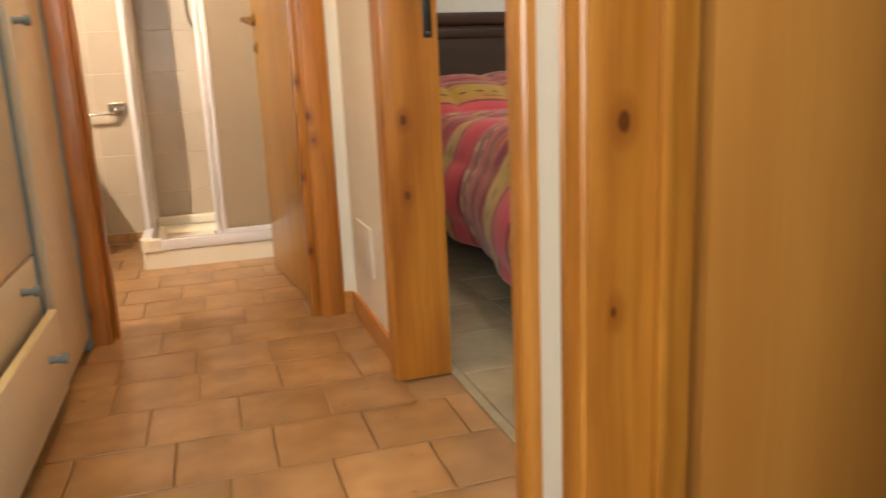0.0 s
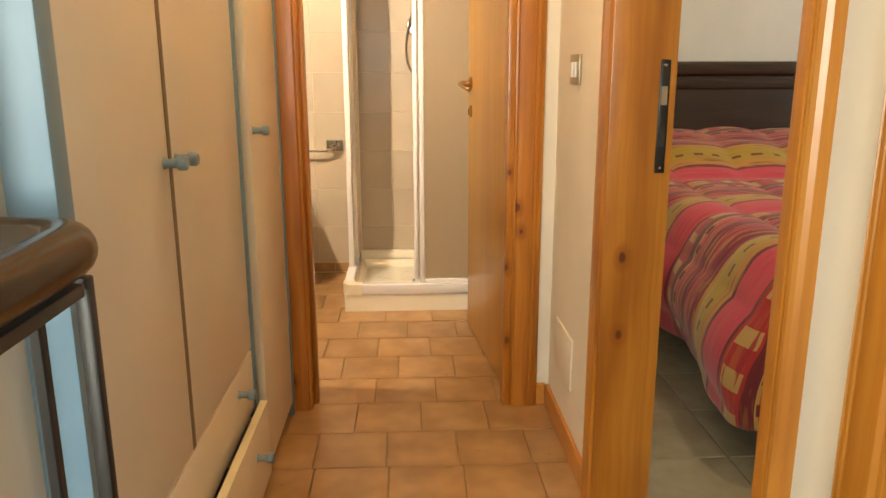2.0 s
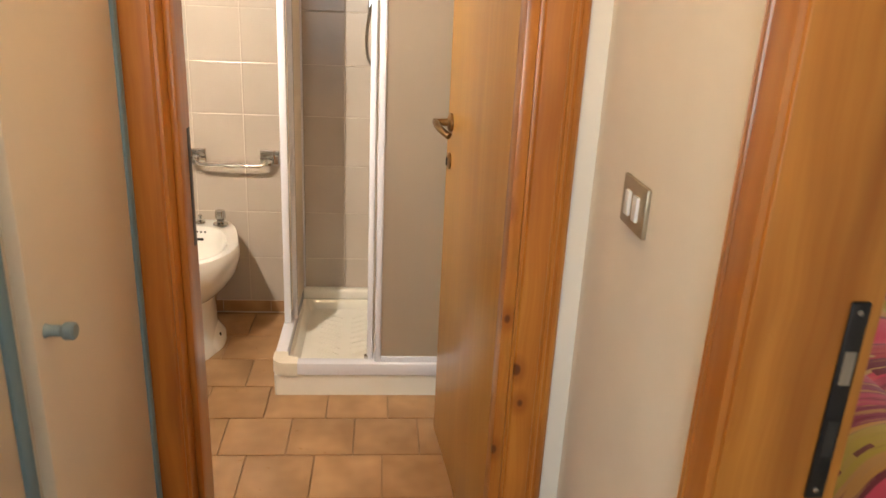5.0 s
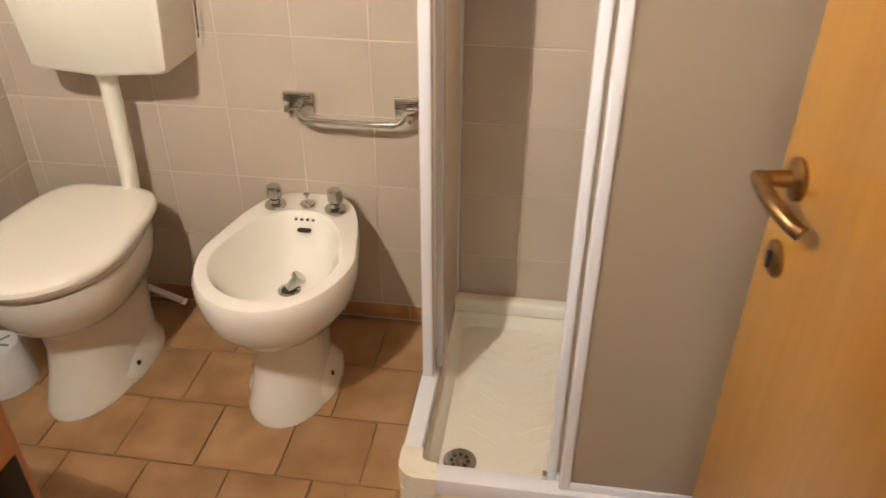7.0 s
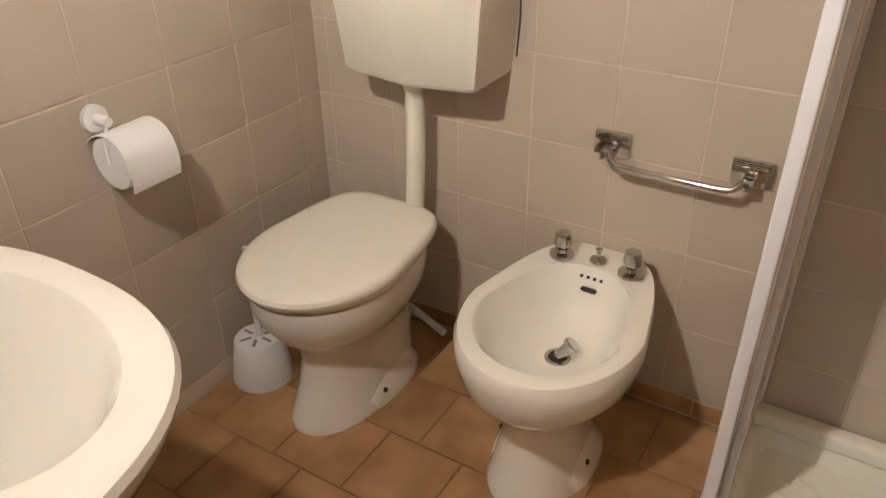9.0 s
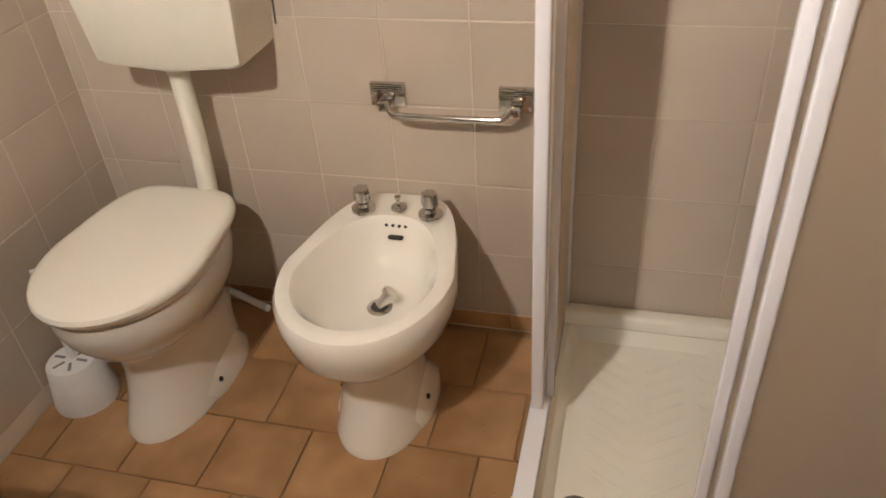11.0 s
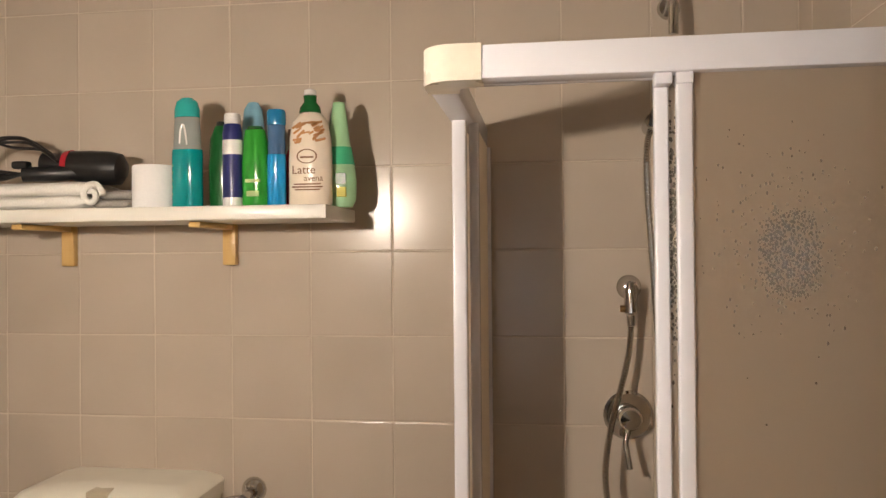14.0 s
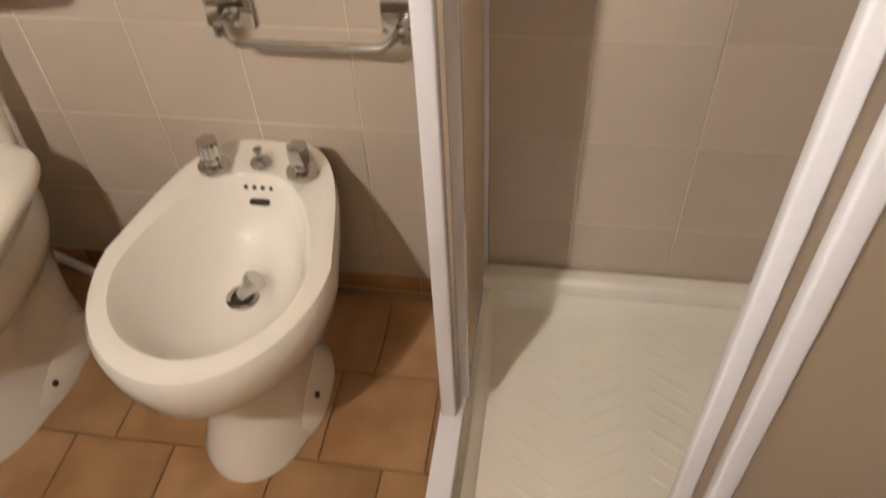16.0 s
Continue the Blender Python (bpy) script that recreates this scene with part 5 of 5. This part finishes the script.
part("roll", lathe([(0.018, 0.0), (0.049, 0), (0.051, 0.003), (0.051, 0.096), (0.049, 0.099), (0.018, 0.099)], (-0.922, 4.068, SH + 0.0005), 36), M_PAPER, pr)

# folded towel: soft stacked folds with a rolled edge
tw = root("folded_towel", (-1.17, 4.07, SH), "folded white towel with a grey end", "towel")
rt = random.Random(9)


def fold(x0, x1, y0, y1, z0, z1, mat, name):
    rings = []
    for i in range(25):
        u_ = i / 24
        x = x0 + (x1 - x0) * u_
        end = min(1.0, 8 * u_ + 0.25, 8 * (1 - u_) + 0.25)
        ring = []
        for j in range(28):
            a = 2 * math.pi * j / 28
            c, s_ = math.cos(a), math.sin(a)
            wob = 1 + 0.03 * math.sin(9 * u_ + 3 * a) + rt.uniform(-0.015, 0.015)
            ring.append((x, (y0 + y1) / 2 + (y1 - y0) / 2 * math.copysign(abs(c) ** 0.5, c) * wob, (z0 + z1) / 2 + (z1 - z0) / 2 * math.copysign(abs(s_) ** 0.6, s_) * end * wob))
        rings.append(ring)
    part(name, loft(rings), mat, tw)


M_TOWEL2 = speckled("grey_towel", (0.36, 0.34, 0.31), (0.28, 0.26, 0.24), 0.95, 260.0, bump=1.0)
fold(-1.40, -1.055, 4.01, 4.17, SH + 0.001, SH + 0.034, M_TOWEL, "lower_fold")
fold(-1.41, -1.045, 4.015, 4.165, SH + 0.031, SH + 0.066, M_TOWEL, "upper_fold")
fold(-1.06, -0.968, 4.03, 4.16, SH + 0.001, SH + 0.024, M_TOWEL2, "end_fold")
fold(-1.05, -0.965, 4.035, 4.16, SH + 0.022, SH + 0.046, M_TOWEL2, "end_fold")
spiral = [(-1.045 + (0.030 - 0.0045 * a / 1.5) * math.cos(a) * 0.9, 4.012, SH + 0.032 + (0.030 - 0.0045 * a / 1.5) * math.sin(a)) for a in [i * 0.35 for i in range(26)]]
part("rolled_edge", tube(spiral, 0.007, 10), M_TOWEL, tw)

hd = root("hair_dryer", (-1.15, 4.07, SH + 0.066), "black hair dryer with its cable on the towel", "hair dryer")
dm = Matrix.Translation((-1.10, 4.07, SH + 0.104)) @ pose(0, 0, 0, 0, 95, 8)
part("barrel", lathe([(0, -0.095), (0.024, -0.095), (0.026, -0.06), (0.034, -0.03), (0.039, 0.02), (0.040, 0.06), (0.036, 0.085), (0.020, 0.096), (0, 0.097)], (0, 0, 0), 28, m=dm), M_BLACK, hd)
part("red_ring", lathe([(0, -0.042), (0.033, -0.042), (0.036, -0.028), (0, -0.028)], (0, 0, 0), 28, m=dm), RED, hd)
part("grip", tube(smooth_path([(-1.10, 4.06, SH + 0.090), (-1.15, 4.03, SH + 0.084), (-1.21, 4.01, SH + 0.082)], 5), 0.017, 14), M_BLACK, hd)
rc = random.Random(4)
for k_ in range(5):
    j = [rc.uniform(-0.014, 0.014) for _ in range(10)]
    part("cable", tube(smooth_path([(-1.21, 4.01, SH + 0.082), (-1.27 + j[0], 4.0 + j[1], SH + 0.078 + j[2]), (-1.345 + j[3], 4.01, SH + 0.10 + j[4]), (-1.32 + j[5], 4.04, SH + 0.150 + j[6]), (-1.25 + j[7], 4.05, SH + 0.162 + j[8]), (-1.18, 4.04 + j[9], SH + 0.140), (-1.14, 4.03, SH + 0.112)], 8), 0.0036, 8), M_BLACK, hd)
part("cable", tube(smooth_path([(-1.21, 4.01, SH + 0.082), (-1.28, 4.0, SH + 0.078), (-1.36, 4.005, SH + 0.05), (-1.40, 4.03, SH + 0.072)], 8), 0.0036, 8), M_BLACK, hd)
part("plug", box(-1.235, -1.195, 4.000, 4.022, SH + 0.094, SH + 0.112, 0.006, 2), M_BLACK, hd)

# ---- hall: wardrobe ----
WF = -0.312
wd = root("wardrobe", (-0.62, 1.55, 0), "cream laminate wardrobe with blue-grey edges and one open drawer", "wardrobe")
part("side_panel", box(-0.92, WF + 0.004, 1.070, 1.112, 0.0, 2.30, 0.002), M_BLUE, wd, "blue-grey side panel")
part("side_panel", box(-0.92, WF + 0.004, 2.020, 2.048, 0.0, 2.30, 0.002), M_BLUE, wd, "blue-grey side panel")
part("back_panel", box(-0.93, -0.92, 1.072, 2.044, 0.0, 2.30), M_WARDROBE, wd)
part("top_panel", box(-0.92, WF - 0.022, 1.112, 2.020, 2.27, 2.30), M_WARDROBE, wd)
part("shelf_panel", box(-0.92, WF - 0.026, 1.112, 2.020, 0.375, 0.392), M_WARDROBE, wd)
part("plinth", box(-0.91, WF - 0.03, 1.112, 2.020, 0.0, 0.045), M_WARDROBE, wd)


def knob(x, y, z, parent):
    return part("knob", lathe([(0, 0), (0.010, 0), (0.008, 0.006), (0.008, 0.020), (0.0125, 0.026), (0.0125, 0.036), (0.010, 0.039), (0, 0.039)], (x, y, z), 18, m=pose(0, 0, 0, 0, 90, 0)), M_KNOB, parent, "blue-grey plastic knob")


for y0, y1, ky in ((1.114, 1.4955, 1.468), (1.5035, 2.018, 1.532)):
    d = part("door", box(WF - 0.020, WF, y0, y1, 0.398, 2.298, 0.0015), M_WARDROBE, wd)
    knob(WF, ky, 0.935, d)
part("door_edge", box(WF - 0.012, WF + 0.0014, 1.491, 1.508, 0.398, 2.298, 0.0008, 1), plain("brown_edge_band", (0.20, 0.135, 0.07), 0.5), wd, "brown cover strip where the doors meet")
d1 = part("drawer", box(WF - 0.020, WF, 1.114, 2.018, 0.235, 0.391, 0.0015), M_WARDROBE, wd)
for ky in (1.19, 1.86):
    knob(WF, ky, 0.340, d1)
OUT = WF + 0.034
d2 = part("drawer", box(OUT - 0.020, OUT, 1.114, 2.018, 0.048, 0.252, 0.0015), M_WARDROBE, wd, "drawer left pulled open")
part("edge_band", box(OUT - 0.0195, OUT - 0.0005, 1.115, 2.017, 0.2515, 0.2532), M_EDGE, d2)
part("drawer_side", box(-0.85, OUT - 0.020, 1.135, 1.149, 0.07, 0.215), M_DRAWER_SHADE, d2)
part("drawer_side", box(-0.85, OUT - 0.020, 1.985, 1.999, 0.07, 0.215), M_WHITEPL, d2)
part("drawer_bottom", box(-0.85, OUT - 0.020, 1.149, 1.985, 0.07, 0.08), M_DRAWER_SHADE, d2)
for ky in (1.19, 1.86):
    knob(OUT, ky, 0.175, d2)
w2 = root("tall_cabinet", (-0.62, 2.25, 0), "tall cream cabinet with blue-grey side edges", "cabinet")
CF = WF + 0.024
part("side_panel", box(-0.92, CF - 0.020, 2.050, 2.068, 0.0, 2.30, 0.002), M_WARDROBE, w2)
part("side_panel", box(-0.92, CF + 0.004, 2.450, 2.472, 0.0, 2.30, 0.002), M_BLUE, w2, "blue-grey side panel")
part("body", box(-0.92, CF - 0.022, 2.068, 2.450, 0.0, 2.30), M_WARDROBE, w2)
d = part("door", box(CF - 0.0195, CF, 2.052, 2.448, 0.046, 2.298, 0.0015), M_WARDROBE, w2)
knob(CF, 2.085, 0.940, d)

# ---- hall: railing of the stairwell ----
rl = root("stair_railing", (-0.255, 0.6, -0.17), "black iron railing with a dark brown handrail", "railing")
path = [(-0.232, -1.55, 0.918)] + [(-0.232, y, 0.918) for y in (-1.0, -0.4, 0.2, 0.6, 0.80, 0.88)] + [(-0.236, 0.925, 0.918), (-0.262, 0.950, 0.918), (-0.33, 0.956, 0.918)] + [(x, 0.956, 0.918) for x in (-0.45, -0.8, -1.2, -1.75)]
part("handrail", tube(smooth_path(path, 5), 0.027, 20), M_RAIL, rl)
part("top_flat", box(-0.242, -0.222, -1.55, 0.92, 0.872, 0.886, 0.002), M_IRON, rl)
part("top_flat", box(-1.75, -0.255, 0.946, 0.966, 0.872, 0.886, 0.002), M_IRON, rl)
part("post", box(-0.243, -0.227, 0.940, 0.956, -0.17, 0.885, 0.003), M_IRON, rl)
y = 0.84
while y > -1.5:
    part("baluster", box(-0.238, -0.226, y - 0.006, y + 0.006, -0.169, 0.873, 0.002, 1), M_IRON, rl)
    y -= 0.11
x = -0.38
while x > -1.75:
    part("baluster", box(x - 0.006, x + 0.006, 0.950, 0.962, -0.30, 0.873, 0.002, 1), M_IRON, rl)
    x -= 0.11
part("bottom_flat", box(-1.75, -0.30, 0.947, 0.965, -0.31, -0.298, 0.002), M_IRON, rl)

# ---- hall: switch and wall plate ----
sw = root("light_switch", (HALL_X, 2.248, 1.085), "champagne switch plate with two white rockers", "light switch")
part("plate", box(HALL_X - 0.008, HALL_X, 2.193, 2.303, 1.045, 1.124, 0.003), M_SWITCH, sw)
for y in (2.229, 2.267):
    part("rocker", box(HALL_X - 0.013, HALL_X - 0.007, y - 0.010, y + 0.010, 1.064, 1.104, 0.002), M_WHITEPL, sw)
cv = root("cover_plate", (HALL_X, 2.27, 0.27), "white painted inspection cover in the wall", "cover plate")
part("plate", box(HALL_X - 0.006, HALL_X, 2.160, 2.380, 0.195, 0.345, 0.002), M_PLASTER, cv)

# ---- bedroom: bed ----
bed = root("bed", (1.95, 3.1, 0), "dark wooden double bed with headboard and footboard", "bed")
BX0, BX1 = 1.135, 2.80
hb = part("headboard", box(BX0, BX1, 4.075, 4.12, 0.0, 1.05, 0.006), M_BEDWOOD, bed)
part("top_moulding", box(BX0 - 0.02, BX1 + 0.02, 4.055, 4.135, 1.05, 1.12, 0.018, 3), M_BEDWOOD, hb)
part("panel_rail", box(BX0 + 0.005, BX1 - 0.005, 4.062, 4.076, 0.985, 1.03, 0.006), M_BEDWOOD, hb)
fb = part("footboard", box(BX0 + 0.02, BX1 - 0.02, 2.055, 2.095, 0.10, 0.66, 0.006), M_BEDWOOD, bed)
part("top_moulding", box(BX0 - 0.02, BX1 + 0.02, 2.030, 2.115, 0.66, 0.715, 0.016, 3), M_BEDWOOD, fb)
for x in (BX0, BX1 - 0.09):
    p = part("bed_post", box(x, x + 0.09, 2.040, 2.105, 0.0, 0.66, 0.006), M_BEDWOOD, bed)
    for z in (0.30, 0.345, 0.38):
        part("bolt", lathe([(0, 0), (0.006, 0), (0.005, 0.003), (0, 0.004)], (x + 0.05, 2.040, z), 10, m=pose(0, 0, 0, 90)), M_CHROME, p)
for x in (BX0 + 0.01, BX1 - 0.04):
    part("side_rail", box(x, x + 0.03, 2.10, 4.075, 0.22, 0.40, 0.004), M_BEDWOOD, bed)
mattress = root("mattress", (1.94, 3.08, 0.3), "pale mattress on the bed", "mattress")
part("mattress_body", box(BX0 + 0.042, BX1 - 0.042, 2.12, 4.05, 0.28, 0.54, 0.05, 4), M_TOWEL, mattress)
for y, z in ((2.15, 0.26), (3.1, 0.26), (4.0, 0.26)):
    part("slat", box(BX0 + 0.042, BX1 - 0.042, y - 0.05, y + 0.05, 0.255, 0.28), M_BRACKET, mattress)

# quilt: a grid from one hanging side over the mattress to the other
qt = root("quilt", (1.94, 3.05, 0.3), "pink and yellow striped quilt over the bed", "quilt")
NU, NV = 150, 120
qb = bmesh.new()
uvl = qb.loops.layers.uv.new("UVMap")
HANG, TOPW = 0.50, BX1 - BX0 + 0.06
TOTAL = TOPW + 2 * HANG
grid, uvs = [], {}
WRAP = 10
for j in range(-WRAP, NV + 1):
    v_ = max(0, j) / NV
    wrap = max(0, -j) / WRAP
    yy = 2.105 + v_ * 1.955
    row = []
    foot = max(0.0, 1 - v_ / 0.22)
    for i in range(NU + 1):
        sdist = TOTAL * i / NU
        top = 0.575 + 0.21 * (1 / (1 + math.exp(-(v_ - 0.76) / 0.050))) + 0.030 * math.sin(2.4 * v_ + 0.6)
        side = min(sdist, TOTAL - sdist)
        left = sdist < TOTAL / 2
        if side < HANG:
            drop = HANG - side
            bulge = 0.085 * math.sin(math.pi * min(1, drop / HANG)) + 0.015 * math.sin(11 * yy) * drop / HANG + 0.10 * foot * drop / HANG
            xx = -0.045 - bulge
            zz = top - 0.07 - drop * (0.88 + 0.12 * foot)
            nx, nz = -1.0, 0.15
        else:
            q = min(1.0, (side - HANG) / 0.16)
            xx = -0.045 + (side - HANG) * (0.55 + 0.45 * q)
            zz = top - 0.07 * (1 - q) ** 2
            nx, nz = -(1 - q) * 0.6, 1.0
        hang_ = min(1.0, max(0.0, HANG - side) / 0.16)
        puff = abs(math.sin(math.pi * (sdist - 0.12) / 0.285)) ** 0.45 * abs(math.sin(math.pi * (yy - 2.105) / 0.33)) ** 0.45
        h_ = 0.031 * puff + 0.006 * noise.noise((sdist * 6, yy * 6, 1.3)) + 0.005 * noise.noise((sdist * 2, yy * 2.2, 7.1)) - 0.023
        xx += nx * h_
        zz += nz * h_
        gx = BX0 - 0.0 + xx if left else BX1 - xx
        vert = qb.verts.new((gx + (0.15 * wrap ** 1.4 * hang_ if left else 0.0), yy - 0.075 * math.sin(0.5 * math.pi * min(1.0, 2 * wrap)) * hang_ + 0.03 * wrap * hang_, max(zz, 0.105 + 0.03 * wrap) - 0.012 * (1 - hang_) * wrap))
        row.append(vert)
        uvs[vert] = (sdist, yy - 0.16 * wrap + 0.05 * math.sin(1.7 * sdist))
    grid.append(row)
for j in range(NV + WRAP):
    for i in range(NU):
        f = qb.faces.new((grid[j][i], grid[j][i + 1], grid[j + 1][i + 1], grid[j + 1][i]))
        for lp in f.loops:
            lp[uvl].uv = uvs[lp.vert]
cover = part("cover", qb, M_QUILT, qt, sharp=180)
sol = cover.modifiers.new("thickness", "SOLIDIFY")
sol.thickness, sol.offset = 0.022, -1.0
